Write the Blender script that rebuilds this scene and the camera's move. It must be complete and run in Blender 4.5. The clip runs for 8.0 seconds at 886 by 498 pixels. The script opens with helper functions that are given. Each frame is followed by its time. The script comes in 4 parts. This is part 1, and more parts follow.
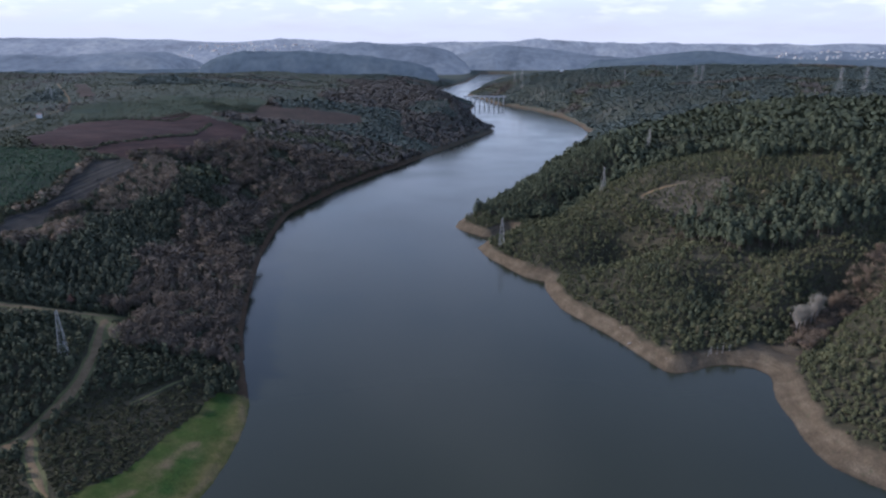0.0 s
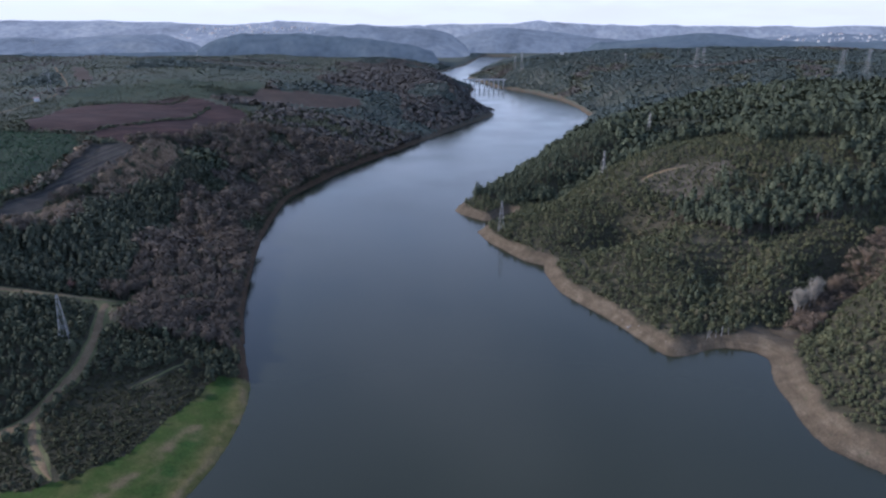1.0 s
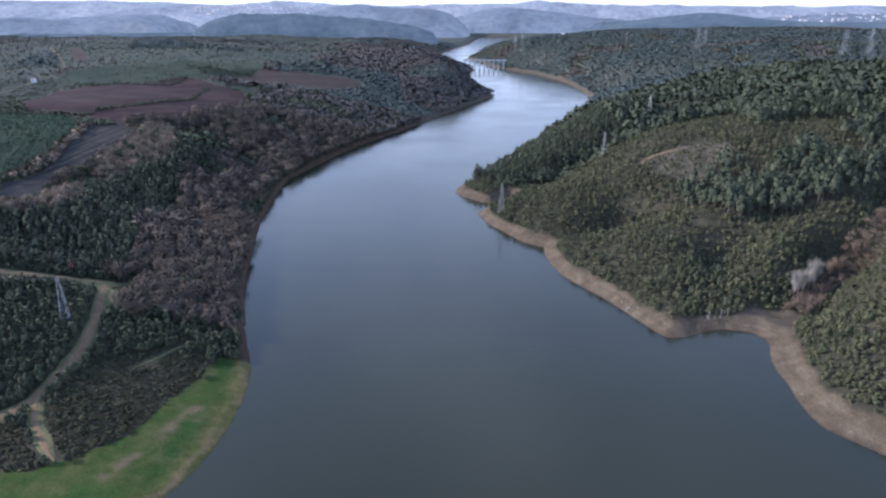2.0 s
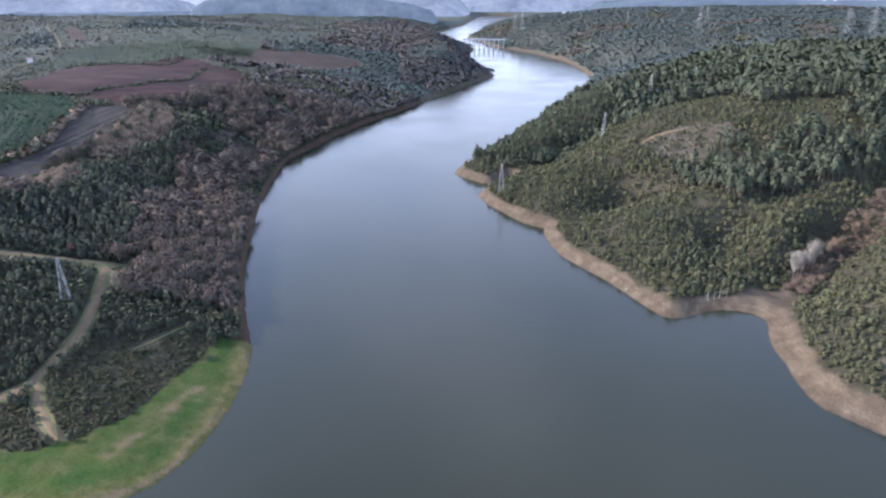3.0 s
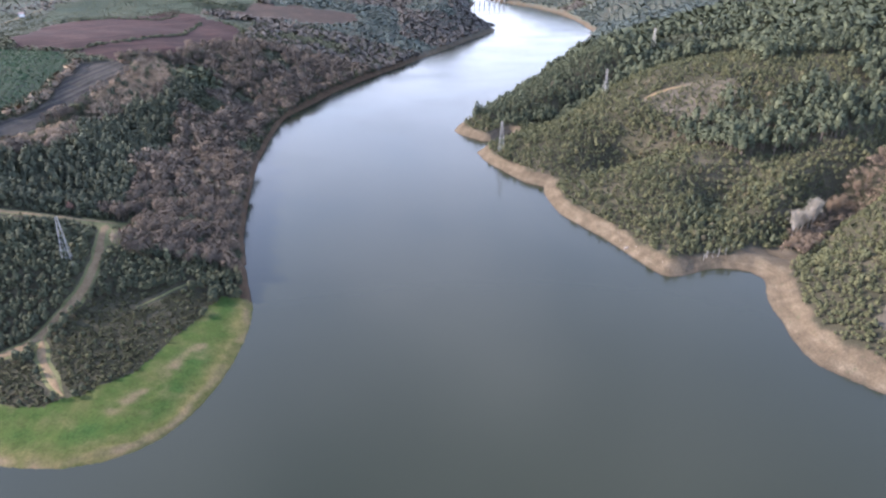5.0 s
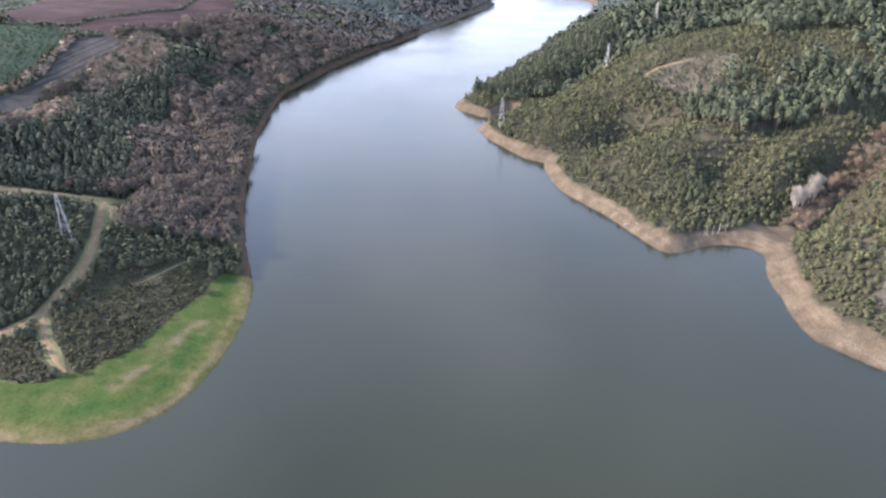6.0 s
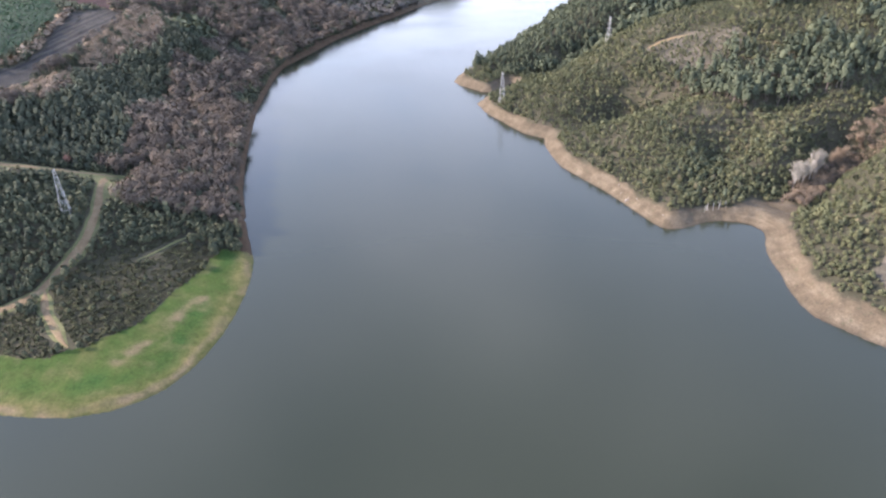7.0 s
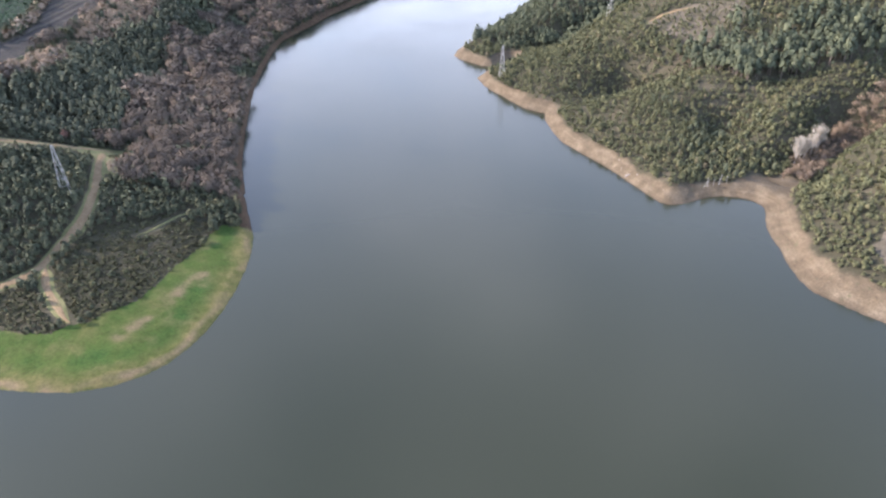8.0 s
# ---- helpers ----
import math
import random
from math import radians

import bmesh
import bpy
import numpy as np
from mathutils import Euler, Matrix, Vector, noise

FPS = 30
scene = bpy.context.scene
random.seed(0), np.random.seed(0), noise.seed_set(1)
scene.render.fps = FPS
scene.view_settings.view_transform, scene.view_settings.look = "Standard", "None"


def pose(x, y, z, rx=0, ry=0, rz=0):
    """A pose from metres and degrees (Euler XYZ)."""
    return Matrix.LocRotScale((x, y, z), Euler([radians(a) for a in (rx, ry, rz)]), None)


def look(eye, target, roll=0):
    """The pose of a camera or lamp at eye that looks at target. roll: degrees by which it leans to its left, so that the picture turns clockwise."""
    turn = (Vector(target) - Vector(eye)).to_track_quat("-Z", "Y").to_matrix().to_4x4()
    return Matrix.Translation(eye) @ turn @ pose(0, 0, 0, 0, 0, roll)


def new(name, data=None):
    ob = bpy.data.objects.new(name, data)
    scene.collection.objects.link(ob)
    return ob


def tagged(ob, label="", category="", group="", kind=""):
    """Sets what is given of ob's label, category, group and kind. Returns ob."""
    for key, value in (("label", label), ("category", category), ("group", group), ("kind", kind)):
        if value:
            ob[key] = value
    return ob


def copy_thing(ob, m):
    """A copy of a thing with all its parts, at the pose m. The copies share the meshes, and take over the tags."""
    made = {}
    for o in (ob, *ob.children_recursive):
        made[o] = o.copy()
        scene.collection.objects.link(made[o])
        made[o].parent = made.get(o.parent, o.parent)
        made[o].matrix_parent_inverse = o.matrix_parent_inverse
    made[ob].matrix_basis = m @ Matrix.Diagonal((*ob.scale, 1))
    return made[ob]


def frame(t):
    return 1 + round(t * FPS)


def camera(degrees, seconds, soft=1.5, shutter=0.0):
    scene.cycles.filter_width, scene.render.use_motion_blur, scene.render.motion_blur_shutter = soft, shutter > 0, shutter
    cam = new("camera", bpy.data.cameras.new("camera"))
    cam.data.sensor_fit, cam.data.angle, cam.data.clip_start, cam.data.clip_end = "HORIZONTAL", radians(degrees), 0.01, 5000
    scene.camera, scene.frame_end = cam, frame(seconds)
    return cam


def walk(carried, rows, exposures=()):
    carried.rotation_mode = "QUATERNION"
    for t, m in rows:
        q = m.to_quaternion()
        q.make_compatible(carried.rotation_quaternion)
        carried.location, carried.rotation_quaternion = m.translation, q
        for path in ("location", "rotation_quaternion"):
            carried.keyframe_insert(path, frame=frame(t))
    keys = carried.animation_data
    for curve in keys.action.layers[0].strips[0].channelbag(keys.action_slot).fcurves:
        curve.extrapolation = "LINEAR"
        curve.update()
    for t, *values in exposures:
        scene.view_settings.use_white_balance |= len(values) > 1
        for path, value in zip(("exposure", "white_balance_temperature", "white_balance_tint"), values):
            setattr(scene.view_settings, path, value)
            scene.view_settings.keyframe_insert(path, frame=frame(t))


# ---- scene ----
cam = camera(66.7, 8.0, soft=2.4)
# seconds, tilt, lean and turn of a camera that hovers 150 m over the water
EYE = 150.0
ROWS = [
    (0.0, 72.80, 0.00, 0.00), (0.5, 72.16, 0.03, -0.03), (1.0, 71.44, 0.04, -0.04), (1.5, 70.69, 0.05, -0.05),
    (3.0, 68.28, 0.09, -0.10), (3.5, 67.46, 0.10, -0.12), (4.0, 66.58, 0.11, -0.13), (4.5, 65.69, 0.11, -0.13),
    (6.0, 62.78, 0.14, -0.15), (6.5, 61.79, 0.155, -0.155), (7.0, 60.73, 0.16, -0.17), (7.5, 59.73, 0.175, -0.19), (8.0, 58.66, 0.18, -0.20),
]
walk(cam, [(t, pose(0, 0, EYE, tilt, lean, turn)) for t, tilt, lean, turn in ROWS],
     exposures=[(0.0, -0.26, 5230, 19), (1.5, 0.15, 5090, 20), (2.2, 0.54, 5170, 21), (3.0, 0.99, 5400, 22), (4.5, 1.34, 5650, 22), (8.0, 1.54, 5900, 21)])

# ---- sky and sun ----
SUN_HEIGHT, SUN_TURN = radians(26), radians(-84)
sun_way = Vector((math.sin(SUN_TURN) * math.cos(SUN_HEIGHT), math.cos(SUN_TURN) * math.cos(SUN_HEIGHT), math.sin(SUN_HEIGHT)))
sun = new("sun", bpy.data.lights.new("sun", "SUN"))
sun.data.energy, sun.data.angle, sun.data.color = 4.1, radians(4.0), (1.0, 0.87, 0.69)
sun.matrix_world = look(sun_way * 100, (0, 0, 0))

world = bpy.data.worlds.new("sky")
scene.world = world
world.use_nodes = True
nt = world.node_tree
nt.nodes.clear()


def link(tree, a, b):
    tree.links.new(a, b)


def node(tree, kind, **values):
    n = tree.nodes.new(kind)
    for key, value in values.items():
        if key in n.inputs:
            n.inputs[key].default_value = value
    return n


sky = nt.nodes.new("ShaderNodeTexSky")
sky.sky_type, sky.sun_disc, sky.sun_elevation, sky.sun_rotation = "NISHITA", False, SUN_HEIGHT, SUN_TURN
sky.air_density, sky.dust_density, sky.ozone_density = 1.3, 0.7, 3.0
place = nt.nodes.new("ShaderNodeTexCoord")
split = nt.nodes.new("ShaderNodeSeparateXYZ")
link(nt, place.outputs["Generated"], split.inputs[0])
lift = nt.nodes.new("ShaderNodeMath"); lift.operation = "ADD"; lift.inputs[1].default_value = 0.16
link(nt, split.outputs["Z"], lift.inputs[0])
flat_x = nt.nodes.new("ShaderNodeMath"); flat_x.operation = "DIVIDE"
flat_y = nt.nodes.new("ShaderNodeMath"); flat_y.operation = "DIVIDE"
for f, axis in ((flat_x, "X"), (flat_y, "Y")):
    link(nt, split.outputs[axis], f.inputs[0]); link(nt, lift.outputs[0], f.inputs[1])
join = nt.nodes.new("ShaderNodeCombineXYZ")
link(nt, flat_x.outputs[0], join.inputs[0]); link(nt, flat_y.outputs[0], join.inputs[1])
puffs = node(nt, "ShaderNodeTexNoise", Scale=1.3, Detail=8.0, Roughness=0.55)
link(nt, join.outputs[0], puffs.inputs["Vector"])
cover = nt.nodes.new("ShaderNodeMapRange")
cover.inputs[1].default_value, cover.inputs[2].default_value = 0.42, 0.66
cover.inputs[3].default_value, cover.inputs[4].default_value = 0.08, 0.88
# more cloud to the north-west, clearer to the east
drift = nt.nodes.new("ShaderNodeVectorMath"); drift.operation = "DOT_PRODUCT"; drift.inputs[1].default_value = (-0.07, 0.07, -0.10)
link(nt, place.outputs["Generated"], drift.inputs[0])
total = nt.nodes.new("ShaderNodeMath"); total.operation = "ADD"
link(nt, puffs.outputs["Fac"], total.inputs[0]); link(nt, drift.outputs["Value"], total.inputs[1])
link(nt, total.outputs[0], cover.inputs[0])
cloud = node(nt, "ShaderNodeMix"); cloud.data_type = "RGBA"
CLOUD_A, CLOUD_B = [s for s in cloud.inputs if s.type == "RGBA"][:2]
CLOUD_B.default_value = (8.5, 9.0, 9.8, 1)
link(nt, cover.outputs[0], cloud.inputs[0])
thin = nt.nodes.new("ShaderNodeVectorMath"); thin.operation = "MULTIPLY"; thin.inputs[1].default_value = (1.5, 1.48, 1.5)
link(nt, sky.outputs[0], thin.inputs[0])
link(nt, thin.outputs[0], CLOUD_A)
# small bright clouds low over the horizon
low_place = nt.nodes.new("ShaderNodeVectorMath"); low_place.operation = "MULTIPLY"; low_place.inputs[1].default_value = (15.0, 15.0, 60.0)
link(nt, place.outputs["Generated"], low_place.inputs[0])
small_puffs = node(nt, "ShaderNodeTexNoise", Scale=1.0, Detail=5.0, Roughness=0.55)
link(nt, low_place.outputs[0], small_puffs.inputs["Vector"])
puff_edge = nt.nodes.new("ShaderNodeMapRange")
puff_edge.inputs[1].default_value, puff_edge.inputs[2].default_value = 0.50, 0.62
link(nt, small_puffs.outputs["Fac"], puff_edge.inputs[0])
puff_band = nt.nodes.new("ShaderNodeValToRGB")
for k, (at, v) in enumerate(((0.0, 0.0), (0.026, 0.08), (0.042, 0.9), (0.22, 0.0))):
    e = puff_band.color_ramp.elements[k] if k < 2 else puff_band.color_ramp.elements.new(at)
    e.position, e.color = at, (v, v, v, 1)
link(nt, split.outputs["Z"], puff_band.inputs[0])
puff_fac = nt.nodes.new("ShaderNodeMath"); puff_fac.operation = "MULTIPLY"
link(nt, puff_edge.outputs[0], puff_fac.inputs[0]); link(nt, puff_band.outputs[0], puff_fac.inputs[1])
low = nt.nodes.new("ShaderNodeValToRGB")
for k, (at, v) in enumerate(((0.0, 0.92), (0.03, 0.72), (0.07, 0.56), (0.36, 0.24), (0.68, 0.0))):
    e = low.color_ramp.elements[k] if k < 2 else low.color_ramp.elements.new(at)
    e.position, e.color = at, (v, v, v, 1)
link(nt, split.outputs["Z"], low.inputs[0])
veil = node(nt, "ShaderNodeMix"); veil.data_type = "RGBA"
VEIL_A, VEIL_B = [s for s in veil.inputs if s.type == "RGBA"][:2]
tone = node(nt, "ShaderNodeMix"); tone.data_type = "RGBA"
TONE_A, TONE_B = [s for s in tone.inputs if s.type == "RGBA"][:2]
TONE_A.default_value, TONE_B.default_value = (10.5, 11.0, 11.7, 1), (8.3, 8.1, 8.0, 1)
warm = nt.nodes.new("ShaderNodeMapRange")
warm.inputs[1].default_value, warm.inputs[2].default_value = 0.09, 0.02
link(nt, split.outputs["Z"], warm.inputs[0])
link(nt, warm.outputs[0], tone.inputs[0])
link(nt, [s for s in tone.outputs if s.type == "RGBA"][0], VEIL_B)
link(nt, low.outputs[0], veil.inputs[0])
link(nt, [s for s in cloud.outputs if s.type == "RGBA"][0], VEIL_A)
bright = node(nt, "ShaderNodeMix"); bright.data_type = "RGBA"
BRIGHT_A, BRIGHT_B = [s for s in bright.inputs if s.type == "RGBA"][:2]
BRIGHT_B.default_value = (10.8, 10.5, 10.3, 1)
link(nt, puff_fac.outputs[0], bright.inputs[0])
link(nt, [s for s in veil.outputs if s.type == "RGBA"][0], BRIGHT_A)
back = node(nt, "ShaderNodeBackground", Strength=0.12)
link(nt, [s for s in bright.outputs if s.type == "RGBA"][0], back.inputs["Color"])
link(nt, back.outputs[0], nt.nodes.new("ShaderNodeOutputWorld").inputs[0])


# ---- materials ----
def shader(name, roughness=0.9, specular=0.2):
    m = bpy.data.materials.new(name)
    m.use_nodes = True
    b = m.node_tree.nodes["Principled BSDF"]
    b.inputs["Roughness"].default_value = roughness
    b.inputs["Specular IOR Level"].default_value = specular
    return m, m.node_tree, b


def ramp(tree, source, stops):
    r = tree.nodes.new("ShaderNodeValToRGB")
    while len(r.color_ramp.elements) < len(stops):
        r.color_ramp.elements.new(0.5)
    for e, (at, colour) in zip(r.color_ramp.elements, stops):
        e.position, e.color = at, (*colour, 1)
    link(tree, source, r.inputs[0])
    return r.outputs[0]


def grain(tree, scale, detail=4.0, rough=0.6):
    c = tree.nodes.new("ShaderNodeTexCoord")
    n = node(tree, "ShaderNodeTexNoise", Scale=scale, Detail=detail, Roughness=rough)
    link(tree, c.outputs["Object"], n.inputs["Vector"])
    return n.outputs["Fac"]


def blend(tree, fac, a, b, mode="MIX"):
    m = tree.nodes.new("ShaderNodeMix")
    m.data_type, m.blend_type = "RGBA", mode
    ins = [s for s in m.inputs if s.type == "RGBA"]
    for value, socket in ((fac, m.inputs[0]), (a, ins[0]), (b, ins[1])):
        if isinstance(value, bpy.types.NodeSocket):
            link(tree, value, socket)
        else:
            socket.default_value = value if isinstance(value, float) else (*value, 1)
    return [s for s in m.outputs if s.type == "RGBA"][0]


def bump(tree, b, source, strength, distance):
    n = node(tree, "ShaderNodeBump", Strength=strength, Distance=distance)
    link(tree, source, n.inputs["Height"])
    link(tree, n.outputs[0], b.inputs["Normal"])


def leafy(name, stops, patch=0.02, vary=0.2):
    """Foliage: the hue goes by each plant's own tint, mottled leaf by leaf and from stand to stand."""
    m, tree, b = shader(name, 0.85, 0.15)
    a = tree.nodes.new("ShaderNodeAttribute")
    a.attribute_name = "tint"
    wide = grain(tree, patch, 2.0)
    mixed = tree.nodes.new("ShaderNodeMath"); mixed.operation = "MULTIPLY_ADD"
    mixed.inputs[1].default_value, mixed.inputs[2].default_value = 0.55, -0.27
    link(tree, wide, mixed.inputs[0])
    total = tree.nodes.new("ShaderNodeMath"); total.operation = "ADD"
    link(tree, a.outputs["Fac"], total.inputs[0]); link(tree, mixed.outputs[0], total.inputs[1])
    hue = ramp(tree, total.outputs[0], stops)
    g = tree.nodes.new("ShaderNodeNewGeometry")
    leaf = ramp(tree, g.outputs["Random Per Island"], [(0, (1 - vary, 1 - vary, 1 - vary)), (1, (1 + vary, 1 + vary, 1 + 0.9 * vary))])
    link(tree, blend(tree, 1.0, hue, leaf, "MULTIPLY"), b.inputs["Base Color"])
    return m


def soil(name, stops, scale=0.12, fine=1.6, relief=0.25, furrows=None):
    """Earth or low crop; furrows: the plan direction across them and their spacing in metres."""
    m, tree, b = shader(name, 0.95, 0.1)
    wide = ramp(tree, grain(tree, scale, 6.0), stops)
    if furrows:
        c = tree.nodes.new("ShaderNodeTexCoord")
        across = tree.nodes.new("ShaderNodeVectorMath"); across.operation = "MULTIPLY"
        across.inputs[1].default_value = (furrows[0] / furrows[2], furrows[1] / furrows[2], 0)
        link(tree, c.outputs["Object"], across.inputs[0])
        dot = tree.nodes.new("ShaderNodeVectorMath"); dot.operation = "DOT_PRODUCT"; dot.inputs[1].default_value = (1, 1, 0)
        link(tree, across.outputs[0], dot.inputs[0])
        lines = node(tree, "ShaderNodeTexNoise", Scale=1.0, Detail=2.0)
        lines.noise_dimensions = "1D"
        link(tree, dot.outputs["Value"], lines.inputs["W"])
        wide = blend(tree, 1.0, wide, ramp(tree, lines.outputs["Fac"], [(0.35, (0.66, 0.66, 0.68)), (0.65, (1.25, 1.22, 1.2))]), "MULTIPLY")
    speck = ramp(tree, grain(tree, fine, 3.0), [(0.3, (0.72, 0.72, 0.72)), (0.7, (1.2, 1.2, 1.2))])
    link(tree, blend(tree, 1.0, wide, speck, "MULTIPLY"), b.inputs["Base Color"])
    bump(tree, b, grain(tree, fine, 5.0), 0.6, relief)
    return m


def plain(name, colour, roughness=0.6, metal=0.0, vary=0.25, scale=3.0):
    m, tree, b = shader(name, roughness, 0.4)
    b.inputs["Metallic"].default_value = metal
    spots = ramp(tree, grain(tree, scale), [(0.3, tuple(c * (1 - vary) for c in colour)), (0.7, tuple(c * (1 + vary) for c in colour))])
    link(tree, spots, b.inputs["Base Color"])
    return m


PINE = leafy("pine needles", [(0.0, (0.060, 0.070, 0.043)), (0.5, (0.094, 0.105, 0.062)), (1.0, (0.136, 0.143, 0.080))], vary=0.14)
MAQUIS = leafy("evergreen scrub leaves", [(0.0, (0.062, 0.067, 0.036)), (0.45, (0.105, 0.107, 0.053)), (0.8, (0.130, 0.125, 0.061)), (1.0, (0.172, 0.142, 0.082))], vary=0.13)
OAK = leafy("holm oak leaves", [(0.0, (0.042, 0.048, 0.030)), (0.5, (0.072, 0.078, 0.045)), (0.85, (0.114, 0.113, 0.061)), (1.0, (0.152, 0.138, 0.073))], vary=0.14)
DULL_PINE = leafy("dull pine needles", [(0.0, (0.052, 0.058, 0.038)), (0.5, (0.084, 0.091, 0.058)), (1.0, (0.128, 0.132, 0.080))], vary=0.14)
# distance haze put into the base colour: paler, bluer, less mottled than near pines
FAR_PINE = leafy("far pine crowns with haze tint", [(0.0, (0.090, 0.110, 0.096)), (0.5, (0.105, 0.126, 0.108)), (1.0, (0.122, 0.138, 0.114))], vary=0.07)
BARE = leafy("leafless twigs", [(0.0, (0.076, 0.061, 0.047)), (0.5, (0.122, 0.097, 0.073)), (1.0, (0.245, 0.185, 0.130))], vary=0.16)
HEATH = leafy("low heath", [(0.0, (0.034, 0.036, 0.017)), (0.5, (0.056, 0.056, 0.026)), (0.8, (0.088, 0.084, 0.040)), (1.0, (0.165, 0.148, 0.080))])
# the far twigs and scrub are likewise paled in place of haze
FAR_BARE = leafy("far leafless crowns with haze tint", [(0.0, (0.105, 0.092, 0.078)), (0.5, (0.130, 0.112, 0.092)), (1.0, (0.165, 0.14, 0.11))], vary=0.08)
FAR_SCRUB = leafy("far scrub crowns with haze tint", [(0.0, (0.085, 0.092, 0.060)), (0.5, (0.104, 0.108, 0.066)), (1.0, (0.13, 0.13, 0.078))], vary=0.08)
YOUNG = leafy("young pine rows", [(0.0, (0.045, 0.085, 0.045)), (1.0, (0.075, 0.12, 0.06))])
PALE = leafy("pale bare poplar twigs", [(0.0, (0.28, 0.245, 0.195)), (1.0, (0.42, 0.375, 0.305))])
RUST = leafy("rusty dry leaves", [(0.0, (0.20, 0.11, 0.085)), (1.0, (0.30, 0.18, 0.14))])
REED = leafy("dry brush", [(0.0, (0.165, 0.122, 0.085)), (1.0, (0.335, 0.25, 0.17))])
BARK = plain("bark", (0.14, 0.11, 0.09), 0.9)
PALE_BARK = plain("pale bark", (0.36, 0.33, 0.29), 0.9)
STONE = plain("bank stone", (0.26, 0.225, 0.185), 0.9)
STEEL = plain("galvanised steel", (0.42, 0.40, 0.365), 0.65, 0.15, 0.1)
CONCRETE = plain("concrete", (0.58, 0.57, 0.55), 0.85)
WHITE = plain("white render", (0.72, 0.70, 0.66), 0.8)
TILE = plain("clay tiles", (0.42, 0.30, 0.25), 0.8)
RED = soil("red ploughed earth", [(0.3, (0.034, 0.022, 0.019)), (0.5, (0.050, 0.029, 0.025)), (0.7, (0.072, 0.041, 0.034))], 0.03, 0.8, furrows=(0.8, -0.6, 7.0))
BROWN = soil("brown stubble", [(0.3, (0.056, 0.046, 0.036)), (0.5, (0.070, 0.052, 0.040)), (0.7, (0.092, 0.064, 0.048))], 0.05, 0.8)
DARK = soil("dark terraced earth", [(0.3, (0.048, 0.044, 0.037)), (0.7, (0.080, 0.070, 0.057))], 0.05, 0.8, furrows=(1.0, -0.12, 3.0))
GREEN = soil("winter crop", [(0.3, (0.040, 0.052, 0.034)), (0.5, (0.050, 0.064, 0.040)), (0.7, (0.068, 0.076, 0.046))], 0.022, 0.5, furrows=(0.9, 0.3, 4.0))
MOOR = soil("rough green pasture", [(0.3, (0.040, 0.054, 0.036)), (0.5, (0.054, 0.068, 0.043)), (0.7, (0.076, 0.080, 0.050))], 0.018, 0.25)
DIRT = soil("dirt track", [(0.3, (0.158, 0.110, 0.060)), (0.55, (0.218, 0.154, 0.086)), (0.75, (0.158, 0.138, 0.062))], 0.16, 1.4)
VERGE = soil("dry grass verge", [(0.3, (0.105, 0.11, 0.045)), (0.7, (0.165, 0.150, 0.07))], 0.16, 1.4)
CLEAR = soil("stony clearing", [(0.3, (0.072, 0.064, 0.044)), (0.5, (0.105, 0.088, 0.062)), (0.7, (0.185, 0.150, 0.112))], 0.09, 0.7)

# meadow: lush below the heath, thin and sandy towards the waterline, with worn patches
GRASS, tree, b = shader("meadow grass", 0.95, 0.1)
a = tree.nodes.new("ShaderNodeAttribute"); a.attribute_name = "edge"
wn = tree.nodes.new("ShaderNodeAttribute"); wn.attribute_name = "worn"
lush = ramp(tree, grain(tree, 0.05, 6.0), [(0.32, (0.032, 0.068, 0.015)), (0.5, (0.050, 0.076, 0.017)), (0.7, (0.086, 0.087, 0.029))])
olive = ramp(tree, grain(tree, 0.12, 6.0), [(0.35, (0.072, 0.080, 0.022)), (0.65, (0.116, 0.102, 0.040))])
worn = ramp(tree, grain(tree, 0.085, 5.0, 0.55), [(0.55, (0, 0, 0)), (0.70, (0.5, 0.5, 0.5))])
speck = ramp(tree, grain(tree, 1.1, 4.0), [(0.3, (0.75, 0.75, 0.75)), (0.7, (1.2, 1.2, 1.2))])
hue = blend(tree, wn.outputs["Fac"], blend(tree, a.outputs["Fac"], blend(tree, worn, lush, (0.135, 0.115, 0.052)), olive), (0.165, 0.125, 0.070))
mottle = ramp(tree, grain(tree, 0.24, 5.0, 0.65), [(0.32, (0.74, 0.80, 0.70)), (0.5, (0.95, 0.95, 0.95)), (0.68, (1.15, 1.08, 1.08))])
hue = blend(tree, 1.0, hue, mottle, "MULTIPLY")
link(tree, blend(tree, 1.0, hue, speck, "MULTIPLY"), b.inputs["Base Color"])
bump(tree, b, grain(tree, 1.0, 5.0), 0.5, 0.25)

# the ground: forest floor, and bare soil where the water has fallen away
GROUND, tree, b = shader("ground", 0.95, 0.1)
floor_hue = ramp(tree, grain(tree, 0.035, 7.0), [(0.3, (0.040, 0.038, 0.024)), (0.55, (0.062, 0.056, 0.034)), (0.75, (0.115, 0.095, 0.062))])
mud_hue = ramp(tree, grain(tree, 0.14, 8.0), [(0.3, (0.083, 0.063, 0.041)), (0.5, (0.121, 0.092, 0.059)), (0.7, (0.164, 0.128, 0.085))])
